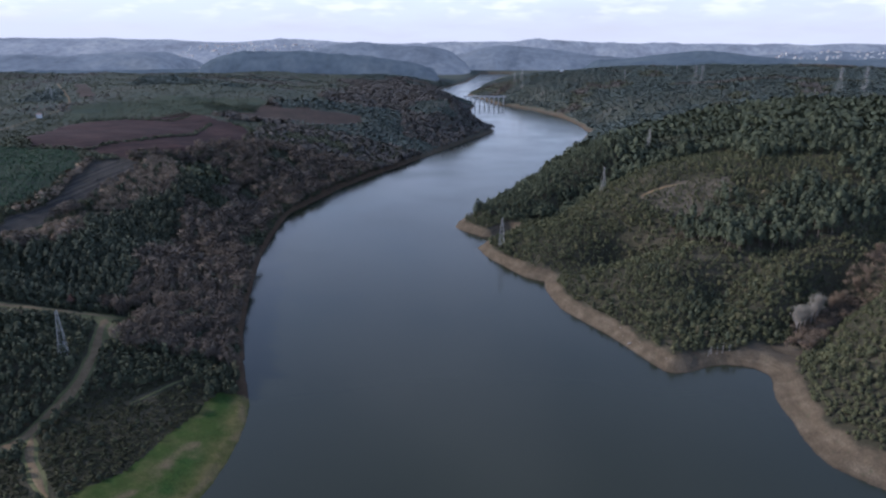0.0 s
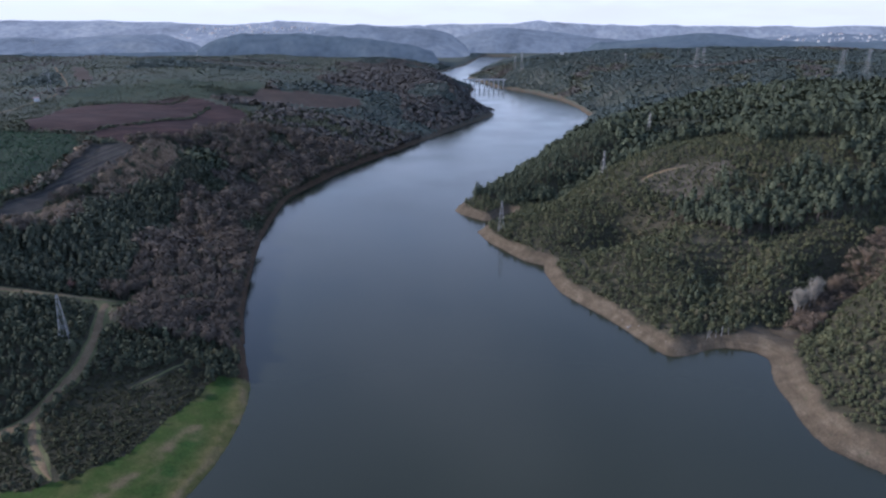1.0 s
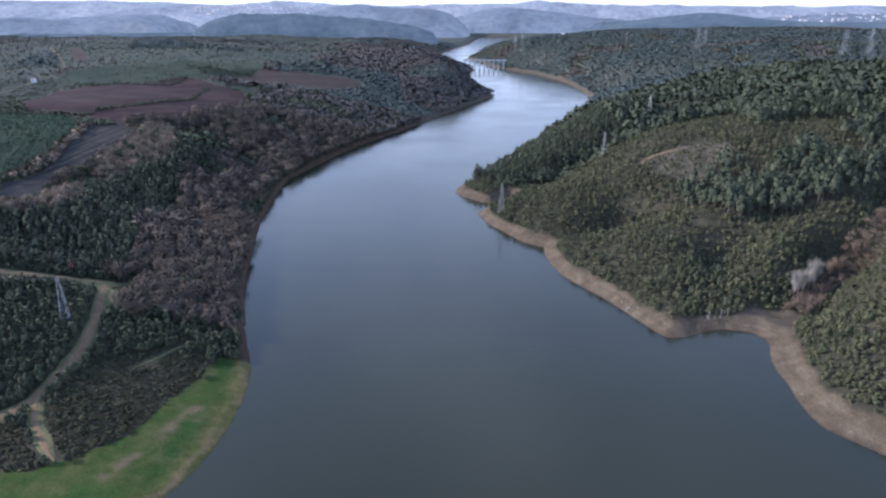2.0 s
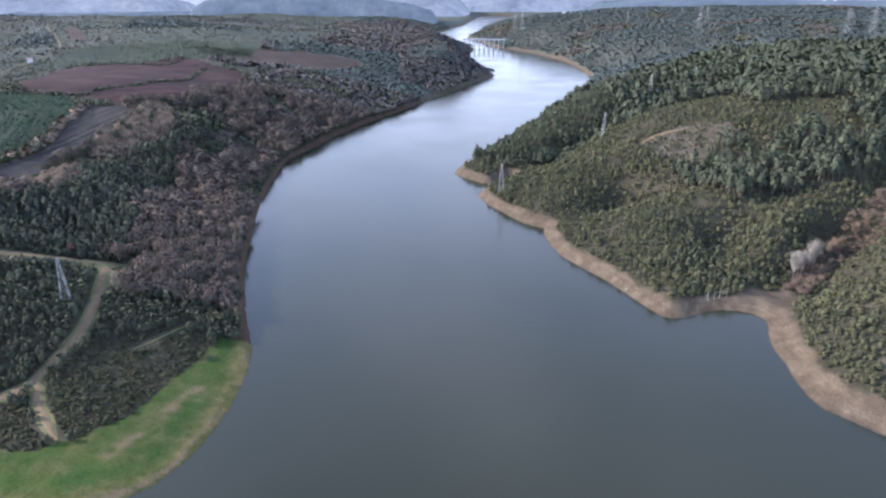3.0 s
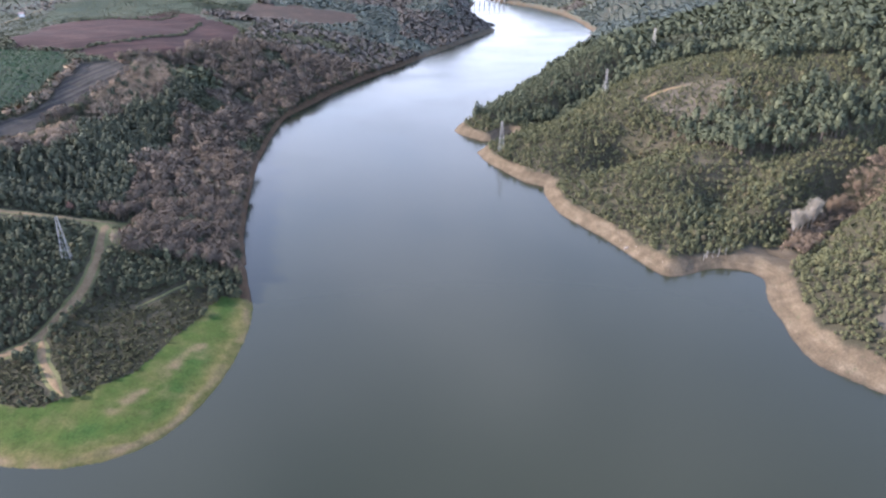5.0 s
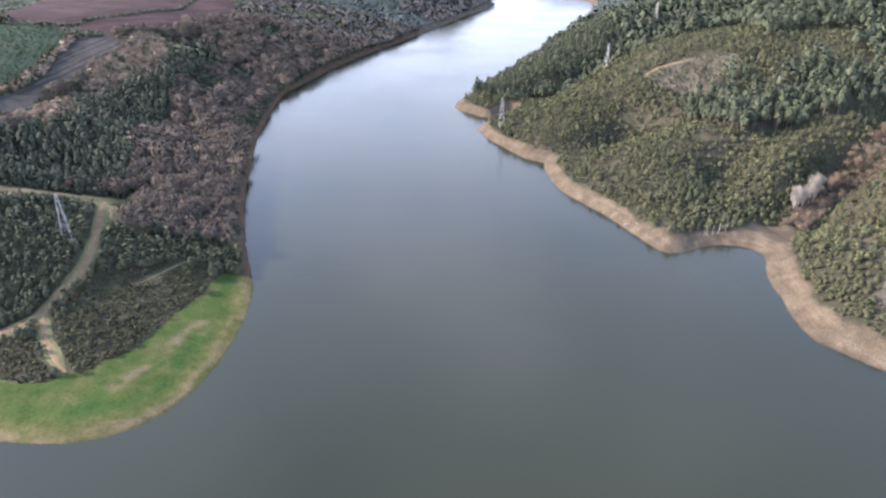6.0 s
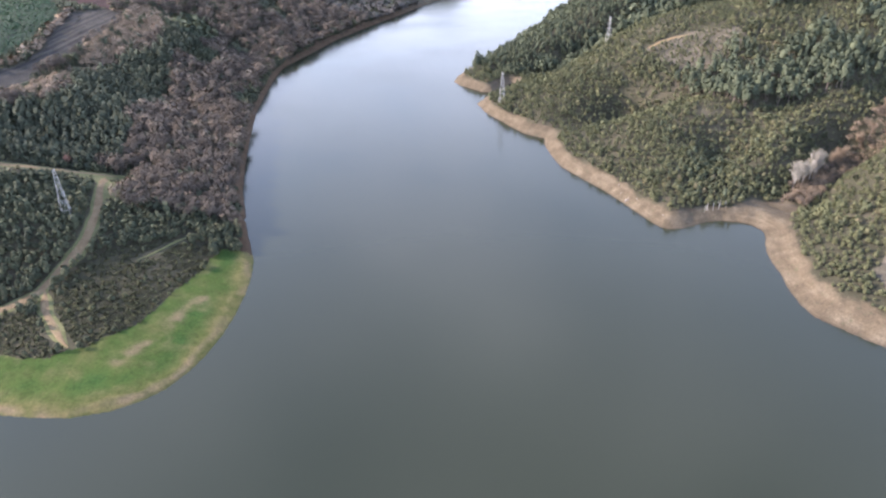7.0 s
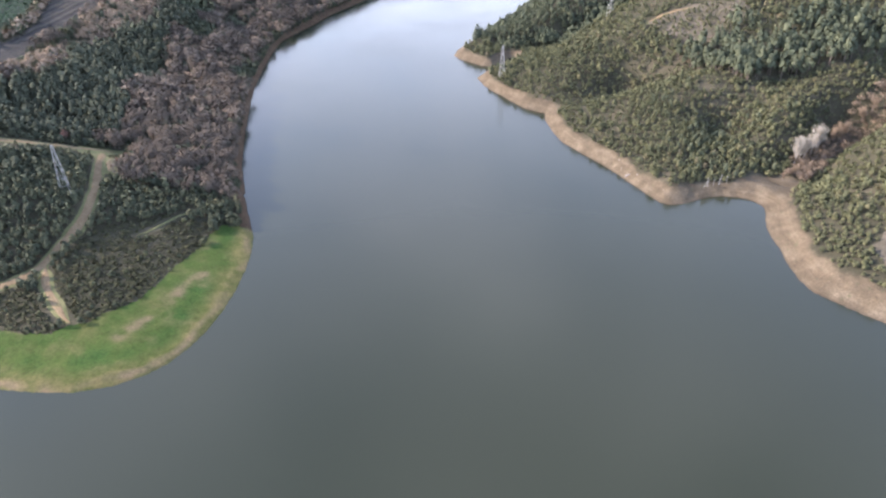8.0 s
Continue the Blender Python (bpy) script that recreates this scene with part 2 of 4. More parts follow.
# old waterlines left by the falling level
g = tree.nodes.new("ShaderNodeTexCoord")
stretch = tree.nodes.new("ShaderNodeVectorMath"); stretch.operation = "MULTIPLY"; stretch.inputs[1].default_value = (0.03, 0.03, 1.7)
link(tree, g.outputs["Object"], stretch.inputs[0])
strand = node(tree, "ShaderNodeTexNoise", Scale=1.0, Detail=4.0, Roughness=0.6)
link(tree, stretch.outputs[0], strand.inputs["Vector"])
mud_hue = blend(tree, 1.0, mud_hue, ramp(tree, strand.outputs["Fac"], [(0.35, (0.88, 0.87, 0.86)), (0.6, (1.08, 1.08, 1.08))]), "MULTIPLY")
tuft_spots = ramp(tree, grain(tree, 0.45, 5.0), [(0.60, (0, 0, 0)), (0.68, (0.6, 0.6, 0.6))])
mud_hue = blend(tree, tuft_spots, mud_hue, (0.085, 0.085, 0.045))
turf_hue = ramp(tree, grain(tree, 0.012, 7.0), [(0.3, (0.034, 0.046, 0.034)), (0.46, (0.048, 0.062, 0.043)), (0.58, (0.066, 0.070, 0.048)), (0.72, (0.105, 0.088, 0.066))])
tf = tree.nodes.new("ShaderNodeAttribute"); tf.attribute_name = "turf"
floor_hue = blend(tree, tf.outputs["Fac"], floor_hue, turf_hue)
# far floor painted pale, in place of haze and to lighten shaded gaps
un = tree.nodes.new("ShaderNodeAttribute"); un.attribute_name = "hazed"
hazed_hue = ramp(tree, grain(tree, 0.02, 7.0), [(0.3, (0.084, 0.094, 0.070)), (0.5, (0.104, 0.110, 0.084)), (0.7, (0.132, 0.120, 0.094))])
floor_hue = blend(tree, un.outputs["Fac"], floor_hue, hazed_hue)
a = tree.nodes.new("ShaderNodeAttribute"); a.attribute_name = "bank"
w = tree.nodes.new("ShaderNodeAttribute"); w.attribute_name = "west"
west_mud = blend(tree, w.outputs["Fac"], mud_hue, blend(tree, 1.0, mud_hue, (0.72, 0.61, 0.56), "MULTIPLY"))
wet = tree.nodes.new("ShaderNodeMapRange")
wet.inputs[1].default_value, wet.inputs[2].default_value, wet.inputs[3].default_value, wet.inputs[4].default_value = 0.38, 0.08, 0.0, 0.5
levels = tree.nodes.new("ShaderNodeSeparateXYZ")
link(tree, g.outputs["Object"], levels.inputs[0])
link(tree, levels.outputs["Z"], wet.inputs[0])
west_mud = blend(tree, wet.outputs[0], west_mud, (0.040, 0.031, 0.022))
both = blend(tree, a.outputs["Fac"], floor_hue, west_mud)
speck = ramp(tree, grain(tree, 1.3, 4.0), [(0.3, (0.7, 0.7, 0.7)), (0.7, (1.2, 1.2, 1.2))])
link(tree, blend(tree, 1.0, both, speck, "MULTIPLY"), b.inputs["Base Color"])
bump(tree, b, grain(tree, 0.8, 6.0), 0.7, 0.5)

# turbid reservoir water, ruffled here and there
WATER_SKIN, tree, b = shader("turbid water", 0.06, 0.5)
b.inputs["IOR"].default_value = 1.33
hue = ramp(tree, grain(tree, 0.004, 3.0), [(0.3, (0.024, 0.0265, 0.014)), (0.7, (0.030, 0.033, 0.0185))])
link(tree, hue, b.inputs["Base Color"])
ruffle = ramp(tree, grain(tree, 0.012, 4.0), [(0.35, (0.12, 0.12, 0.12)), (0.65, (0.21, 0.21, 0.21))])
link(tree, ruffle, b.inputs["Roughness"])
# ripples, stronger where a breeze touches the surface
c = tree.nodes.new("ShaderNodeTexCoord")
squeeze = tree.nodes.new("ShaderNodeVectorMath"); squeeze.operation = "MULTIPLY"; squeeze.inputs[1].default_value = (0.16, 0.5, 1.0)
link(tree, c.outputs["Object"], squeeze.inputs[0])
ripple = node(tree, "ShaderNodeTexNoise", Scale=1.0, Detail=5.0, Roughness=0.6)
link(tree, squeeze.outputs[0], ripple.inputs["Vector"])
breeze = ramp(tree, grain(tree, 0.011, 5.0, 0.6), [(0.48, (0.35, 0.35, 0.35)), (0.62, (1.0, 1.0, 1.0))])
bump(tree, b, blend(tree, 1.0, ripple.outputs["Fac"], breeze, "MULTIPLY"), 0.09, 0.3)


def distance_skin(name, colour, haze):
    """Hills several kilometres off, blue haze painted in as emission: woods and clearings barely told apart."""
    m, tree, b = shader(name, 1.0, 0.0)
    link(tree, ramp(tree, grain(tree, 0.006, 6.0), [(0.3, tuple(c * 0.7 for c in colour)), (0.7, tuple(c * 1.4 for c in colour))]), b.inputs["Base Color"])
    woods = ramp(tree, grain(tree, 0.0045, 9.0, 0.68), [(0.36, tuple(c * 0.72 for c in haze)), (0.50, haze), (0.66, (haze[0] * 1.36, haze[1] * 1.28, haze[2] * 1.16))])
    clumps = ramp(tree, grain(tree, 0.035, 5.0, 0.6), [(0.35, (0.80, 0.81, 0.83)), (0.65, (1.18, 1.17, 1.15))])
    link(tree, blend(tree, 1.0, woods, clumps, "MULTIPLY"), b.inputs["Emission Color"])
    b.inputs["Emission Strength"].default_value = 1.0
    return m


# ---- the lie of the land (plan in metres, the water's surface at z = 0) ----
SHORE_WEST = [(-420, -900), (-330, -300), (-300, 0), (-235, 120), (-185, 158), (-160, 163), (-144, 161), (-130, 159.5), (-118, 159.3), (-107, 162), (-98, 167), (-92, 173), (-87.5, 181), (-84, 191),
              (-81.5, 203), (-80.3, 216), (-80, 230), (-80.8, 243), (-83, 256), (-95, 292), (-107, 331), (-116, 372), (-125, 422), (-132, 465), (-136, 509), (-139, 557), (-139, 595),
              (-132, 622), (-122, 652), (-110, 698), (-86, 762), (-58, 824), (-22, 912), (24, 1020), (42, 1066), (72, 1129), (91, 1182), (78, 1240),
              (60, 1400), (62, 1560), (78, 1660), (40, 1800), (-30, 2000), (-32, 2150), (11, 2309), (87, 2597), (155, 3111), (180, 3300)]
SHORE_EAST = [(350, 3300), (318, 3217), (242, 2919), (158, 2527), (97, 2101), (70, 1989), (110, 1820), (134, 1682), (164, 1637),
              (211, 1528), (242, 1410), (252, 1290), (250, 1188), (249, 1150), (193, 985), (141, 840), (107, 766), (72, 688),
              (32, 602), (14, 566), (10, 547), (14.5, 537), (23.5, 527), (31, 518), (40, 516), (56, 541), (58, 537), (42, 508), (30, 496), (26, 487), (30.5, 469), (35, 458), (42.5, 444), (48.5, 431.5), (54, 421.5), (60.5, 416), (66, 412.5),
              (64.5, 400.5), (65, 393), (66.5, 380), (69, 366), (74, 356), (79, 346), (84, 337), (88, 329), (95.5, 311), (102, 294.5), (105, 288), (109.5, 285.8), (114.5, 286.3), (118.5, 287.6), (125, 291.2),
              (132, 294), (138, 294.6), (144.5, 293), (150, 290), (153, 284), (151.5, 278), (148.5, 271), (146, 263.5), (144.3, 254), (144, 244), (142, 233), (141.6, 221)]
SHORE_SOUTH = [(143, 212.5), (149.5, 204.5), (155, 198), (190, 160), (230, 90), (300, -100), (420, -500), (480, -900)]
# x, y, height, reach across, reach along
HILLS = [(-330, 640, 22, 170, 200), (-300, 1150, 26, 260, 260), (-60, 1480, 22, 150, 220), (-700, 1500, 30, 350, 400),
         (330, 560, 26, 150, 130), (420, 820, 20, 200, 200), (250, 330, 16, 70, 60), (650, 1300, 20, 350, 300), (330, 1750, 22, 170, 200),
         (900, 2000, 25, 500, 400), (-500, 420, 20, 200, 160), (180, 520, 14, 60, 60), (140, 700, 16, 60, 80), (30, 1190, 24, 80, 110)]
# x0, y0, x1, y1, depth, reach
RAVINES = [(150, 288, 230, 352, 24, 20), (230, 352, 330, 420, 22, 26), (52, 540, 150, 600, 20, 22), (150, 600, 300, 690, 18, 32),
           (252, 1230, 420, 1180, 22, 50), (-125, 420, -230, 470, 8, 25), (-139, 575, -230, 640, 12, 26), (66, 408, 125, 432, 12, 16), (125, 432, 165, 428, 9, 18), (125, 292, 160, 360, 8, 18), (160, 360, 215, 400, 9, 20), (-165, 330, -230, 350, 6, 20)]


def lattice(x, y, seed):
    """Smooth noise between -1 and 1 on a unit grid."""
    table = np.random.RandomState(seed).uniform(-1, 1, (256, 256))
    i, j = np.floor(x).astype(int), np.floor(y).astype(int)
    u, v = x - i, y - j
    u, v = u * u * (3 - 2 * u), v * v * (3 - 2 * v)
    a, b, c, d = table[i % 256, j % 256], table[(i + 1) % 256, j % 256], table[i % 256, (j + 1) % 256], table[(i + 1) % 256, (j + 1) % 256]
    return (a * (1 - u) + b * u) * (1 - v) + (c * (1 - u) + d * u) * v


def fbm(x, y, size, seed, octaves=4):
    total, gain = 0, 1
    for k in range(octaves):
        total = total + gain * lattice(x / size * 2 ** k + 17.3 * k, y / size * 2 ** k + 9.1 * k, seed + k)
        gain *= 0.5
    return total / 1.6


def smooth(a, b, x):
    s = np.clip((x - a) / (b - a), 0, 1)
    return s * s * (3 - 2 * s)


def to_line(x, y, x0, y0, x1, y1):
    dx, dy = x1 - x0, y1 - y0
    s = np.clip(((x - x0) * dx + (y - y0) * dy) / (dx * dx + dy * dy), 0, 1)
    return np.hypot(x - x0 - s * dx, y - y0 - s * dy)


def inside(x, y, polygon):
    odd = np.zeros(np.shape(x), bool)
    for (x0, y0), (x1, y1) in zip(polygon, polygon[1:] + polygon[:1]):
        if y0 != y1:
            odd ^= ((y0 > y) != (y1 > y)) & (x < (x1 - x0) * (y - y0) / (y1 - y0) + x0)
    return odd


WATER = SHORE_WEST + SHORE_EAST + SHORE_SOUTH


def shore_distance(x, y):
    """Metres to the waterline, positive on land."""
    best = np.full(np.shape(x), 1e9)
    for (x0, y0), (x1, y1) in zip(WATER, WATER[1:]):
        best = np.minimum(best, to_line(x, y, x0, y0, x1, y1))
    best = best + 1.3 * fbm(x, y, 22, 5, 3) * smooth(0, 12, best)
    return np.where(inside(x, y, WATER), -best, best)


def apron(x, y):
    """1 on the flat grassy point."""
    return smooth(75, 25, to_line(x, y, -90, 215, -230, 175))


def bank_width(x, y):
    east = x > np.interp(y, [0, 600, 1100, 1300, 1700], [0, -60, 130, 160, 110])
    near = smooth(330, 230, y)
    return np.where(east, 7.6 - 2.8 * smooth(1000, 1250, y) + 4.0 * near, 3.4 + 2.0 * smooth(350, 300, y) + 4.0 * smooth(590, 660, y) - 1.0 * smooth(950, 1150, y)) * (1 + 0.20 * fbm(x, y, 30, 31, 2) + 0.16 * fbm(x, y, 9, 33, 2))


def height(x, y, d=None):
    x, y = np.asarray(x, float), np.asarray(y, float)
    d = shore_distance(x, y) if d is None else d
    flat = apron(x, y)
    w = bank_width(x, y)
    rise = np.clip(d, 0, None)
    bank = np.where(x > -60, 5.0, 3.5) * smooth(-0.25, 1.0, rise / w) - np.where(x > -60, 5.0, 3.5) * smooth(-0.25, 1.0, 0 * rise)
    east = smooth(-60, 60, x - np.interp(y, [0, 600, 1100, 1300, 1700], [0, -60, 130, 160, 110]))
    top, reach = 46 + 6 * east, 190 - 40 * east
    land = bank * (1 - 0.7 * flat) + top * (1 - np.exp(-np.clip(rise - 6, 0, None) / reach)) * (1 - 0.5 * flat)
    for hx, hy, h, rx, ry in HILLS:
        land = land + h * np.exp(-((x - hx) / rx) ** 2 - ((y - hy) / ry) ** 2) * smooth(0, 90, rise)
    for x0, y0, x1, y1, h, r in RAVINES:
        land = land - h * np.exp(-(to_line(x, y, x0, y0, x1, y1) / r) ** 2) * smooth(2, 50, rise)
    land = land + (8 * fbm(x, y, 190, 11, 3) * smooth(10, 160, rise) + 1.5 * fbm(x, y, 34, 21, 4) * smooth(3, 30, rise)) * (1 - 0.85 * flat)
    # old waterlines stand as low steps in the bare bank, cut by runnels
    strip = smooth(0.0, 0.25, rise / w) * smooth(1.25, 0.85, rise / w) * (1 - flat)
    step = land / 0.85 + 0.35 * fbm(x, y, 12, 43, 2)
    land = land + strip * (0.17 * np.sin(2 * np.pi * step) - 0.55 * np.clip(fbm(x, y, 5.5, 47, 2), 0, 1) + 0.4 * fbm(x, y, 2.4, 49, 2))
    land = land + 0.25 * fbm(x, y, 5, 41, 2) * smooth(0.5, 4, rise)
    land = np.maximum(land, 0.05 * rise)
    land = land + (np.minimum(land, 12) - land) * smooth(2350, 2750, np.hypot(x, y))
    return np.where(d > 0, land, -0.35 + np.clip(d, -60, 0) * 0.22)


# ---- building helpers ----
def sheet(name, verts, faces, material, smooth_shade=False, normals=None, **floats):
    """A mesh object from arrays; each further argument is one number a corner, kept as an attribute."""
    verts, faces = np.asarray(verts, np.float32), np.asarray(faces, np.int32)
    me, k = bpy.data.meshes.new(name), faces.shape[1]
    me.vertices.add(len(verts)); me.vertices.foreach_set("co", verts.ravel())
    me.loops.add(faces.size); me.loops.foreach_set("vertex_index", faces.ravel())
    me.polygons.add(len(faces)); me.polygons.foreach_set("loop_start", np.arange(0, faces.size, k, dtype=np.int32))
    me.polygons.foreach_set("use_smooth", np.full(len(faces), smooth_shade))
    for key, values in floats.items():
        me.attributes.new(key, "FLOAT", "POINT").data.foreach_set("value", np.asarray(values, np.float32))
    me.update(calc_edges=True)
    me.validate()
    if normals is not None:
        me.normals_split_custom_set_from_vertices(np.asarray(normals, np.float32))
    me.materials.append(material)
    return new(name, me)


def part(name, bm, material, parent, label=""):
    me = bpy.data.meshes.new(name)
    bm.to_mesh(me); bm.free()
    me.materials.append(material)
    ob = new(name, me)
    ob.parent = parent
    return tagged(ob, label)


def bar(bm, a, b, r, sides=4):
    """A thin strut from a to b."""
    a, b = Vector(a), Vector(b)
    m = Matrix.Translation((a + b) / 2) @ (b - a).to_track_quat("Z", "Y").to_matrix().to_4x4()
    bmesh.ops.create_cone(bm, cap_ends=True, segments=sides, radius1=r, radius2=r, depth=(b - a).length, matrix=m)


def box(bm, x0, x1, y0, y1, z0, z1):
    bmesh.ops.create_cube(bm, size=1, matrix=Matrix.Translation(((x0 + x1) / 2, (y0 + y1) / 2, (z0 + z1) / 2)) @ Matrix.Diagonal((x1 - x0, y1 - y0, z1 - z0, 1)))


# ---- ground and water ----
ahead = np.radians(np.arange(-44, 44.01, 0.2))
around = np.radians(np.arange(50, 311, 6.0))
turns = np.concatenate([ahead, around])
rings = np.concatenate([[20, 60, 90], np.geomspace(115, 620, 345), np.geomspace(625, 4950, 150)])
A, R = np.meshgrid(turns, rings)
GX, GY = R * np.sin(A), R * np.cos(A)
GD = shore_distance(GX, GY)
GZ = height(GX, GY, GD)
rows, cols = GX.shape
index = np.arange(rows * cols).reshape(rows, cols)
right_of = np.roll(index, -1, axis=1)
FACES = np.stack([index[:-1], right_of[:-1], right_of[1:], index[1:]], -1).reshape(-1, 4)[:, ::-1]
VERTS = np.stack([GX, GY, GZ], -1).reshape(-1, 3)
# the bay's muddy head
MOUTH = [(136, 294), (146, 303), (160, 313), (178, 314), (182, 306), (172, 292), (160, 276), (153, 274)]
bank_is = np.maximum(inside(GX, GY, MOUTH).ravel() * 0.9, (smooth(1.12, 0.86, GD / bank_width(GX, GY) + 0.25 * fbm(GX, GY, 9, 51, 3)) ).ravel())
west_is = np.where((GX < np.interp(GY, [0, 600, 1100, 1300, 1700], [0, -60, 130, 160, 110])) & (GY > 262), smooth(1000, 780, GY), 0).ravel()
turf_is = np.maximum(smooth(2150, 2350, np.hypot(GX, GY)).ravel(), (smooth(560, 760, GY) * smooth(150, 230, GD + 60 * fbm(GX, GY, 120, 91, 3)) * (GX < np.interp(GY, [0, 600, 1100, 1300, 1700], [0, -60, 130, 160, 110]))).ravel())
# how far the floor is paled for haze, growing with distance
hazed_is = smooth(780, 980, np.hypot(GX, GY)).ravel() * (1 - 0.45 * turf_is)
ground = tagged(sheet("ground", VERTS, FACES, GROUND, True, bank=bank_is, west=west_is, turf=turf_is, hazed=hazed_is), "hilly ground with bare brown soil along the waterline", "ground", kind="structure")

water = tagged(sheet("water", [(-600, -950, 0), (600, -950, 0), (600, 3350, 0), (-600, 3350, 0)], [(0, 1, 2, 3)], WATER_SKIN), "calm grey-green reservoir water reflecting a cloudy sky", "reservoir", kind="structure")

# ---- what covers the land, as plan outlines ----
RED_FIELD = [(-411, 662), (-451, 824), (-409, 839), (-356, 944), (-264, 869), (-234, 827), (-224, 751), (-254, 660), (-282, 599), (-327, 610), (-378, 619)]
PLANTATION = [(-456, 617), (-331, 608), (-305, 565), (-298, 516), (-294, 478), (-296, 435), (-306, 401)]
TERRACES = [(-306, 547), (-302, 577), (-284, 600), (-265, 589), (-260, 547), (-261, 492), (-264, 465), (-259, 418), (-262, 389), (-275, 398), (-283, 426), (-280, 452), (-283, 492)]
GREEN_FIELD = [(-523, 964), (-420, 1052), (-262, 1042), (-266, 960), (-418, 859), (-478, 850)]
BROWN_FIELD = [(-352, 977), (-254, 1010), (-123, 1028), (-118, 982), (-173, 926), (-257, 923)]
PINES_WEST = [(-253, 372), (-239, 380), (-229, 400), (-243, 464), (-232, 495), (-219, 519), (-225, 565), (-236, 640), (-214, 645), (-200, 615), (-203, 535), (-195, 476), (-187, 440), (-192, 398), (-174, 348), (-176, 335), (-240, 303), (-288, 360)]
BRUSH = [(-262, 375), (-244, 394), (-232, 420), (-242, 465), (-226, 497), (-229, 538), (-227, 577), (-245, 638), (-268, 615), (-259, 557), (-258, 499), (-251, 472), (-254, 430), (-262, 402), (-285, 385)]
MAQUIS_WEST = [(-228, 286), (-173, 305), (-153, 258), (-157, 226), (-179, 209)]
CLEARING = [(145, 487), (177, 497), (208, 479), (207, 457), (192, 437), (173, 444), (154, 460)]
PINES_EAST = [(156, 439), (216, 469), (229, 492), (284, 742), (417, 814), (694, 979), (700, 600), (400, 425), (318, 425), (244, 400), (196, 395), (166, 396)]
PINES_GAP = [(238, 507), (288, 525), (334, 521), (318, 492), (284, 478), (232, 445), (205, 440), (210, 475)]
PINES_CAPE = [(26, 580), (70, 700), (140, 836), (173, 641), (112, 600), (50, 543)]
RAVINE = [(172, 312), (188, 332), (230, 366), (330, 432), (336, 420), (250, 356), (205, 326), (182, 306)]
HEATH_EAST = [(-149, 243), (-122, 264), (-103, 262), (-103, 253), (-104, 241), (-107, 225), (-109, 213), (-112, 204), (-119, 196), (-125, 191), (-131, 192), (-145, 207), (-151, 221)]
HEATH_SOUTH = [(-200, 214), (-167, 207), (-159, 211), (-153, 209), (-146, 200), (-138, 191), (-134, 188), (-136, 184), (-147, 185), (-155, 186), (-200, 190)]
MEADOW = [(-215, 188), (-155, 187), (-147, 186), (-136, 185), (-133, 189), (-125, 192), (-119, 197), (-112, 205), (-109, 214), (-107, 226), (-104, 242), (-102, 254), (-97, 263), (-91, 263),
          (-85, 262), (-76, 252), (-73, 226), (-75, 197), (-82, 174), (-92, 160), (-116, 151), (-144, 155), (-185, 150), (-225, 140)]
STREAK = [(-112, 185), (-106, 193), (-103, 199), (-101, 206), (-99, 214), (-97, 219), (-95, 226)]
VALLEY_TRACK = [(-518, 730), (-523, 830), (-524, 875), (-520, 928), (-538, 986), (-600, 1100), (-736, 1320)]
JUNCTION = [(-186, 323), (-167, 331), (-157, 320), (-154, 290), (-161, 289), (-169, 306), (-184, 312)]
BARE_SPOT = [(171, 229), (179, 235), (190, 226), (186, 208), (174, 208), (168, 217)]
SCAR = [(-690, 1301), (-670, 1299), (-552, 1091), (-570, 1074)]
TRACKS = {"upper": ([(-239, 302), (-224, 304), (-208, 308), (-194, 311), (-181, 319), (-170, 326)], 3.6),
          "main": ([(-172, 318), (-165, 298), (-157, 277), (-153, 260), (-152, 250), (-153, 240), (-156, 230), (-158, 221), (-161, 216), (-168, 210), (-180, 203)], 3.6),
          "meadow": ([(-156, 223), (-150, 211), (-142, 201), (-136, 194), (-132, 190.5)], 2.6),
          "clearing": ([(145, 487), (155, 491), (165, 492), (177, 491)], 3.0),
          "heath": ([(-129, 246), (-123, 254), (-119, 262), (-112, 271)], 1.2),
          "valley": (VALLEY_TRACK, 2.4),
          "terrace": ([(-275, 386), (-266, 396), (-257, 413), (-254, 444), (-252, 474)], 1.8)}


def in_zone(x, y, polygon, wobble=3.0):
    return inside(x + wobble * fbm(x, y, 12, 61, 3), y + wobble * fbm(x, y, 12, 71, 3), polygon)


def track_distance(x, y):
    best = np.full(np.shape(x), 1e9)
    for points, width in TRACKS.values():
        for (x0, y0), (x1, y1) in zip(points, points[1:]):
            best = np.minimum(best, to_line(x, y, x0, y0, x1, y1) - width / 2)
    return best


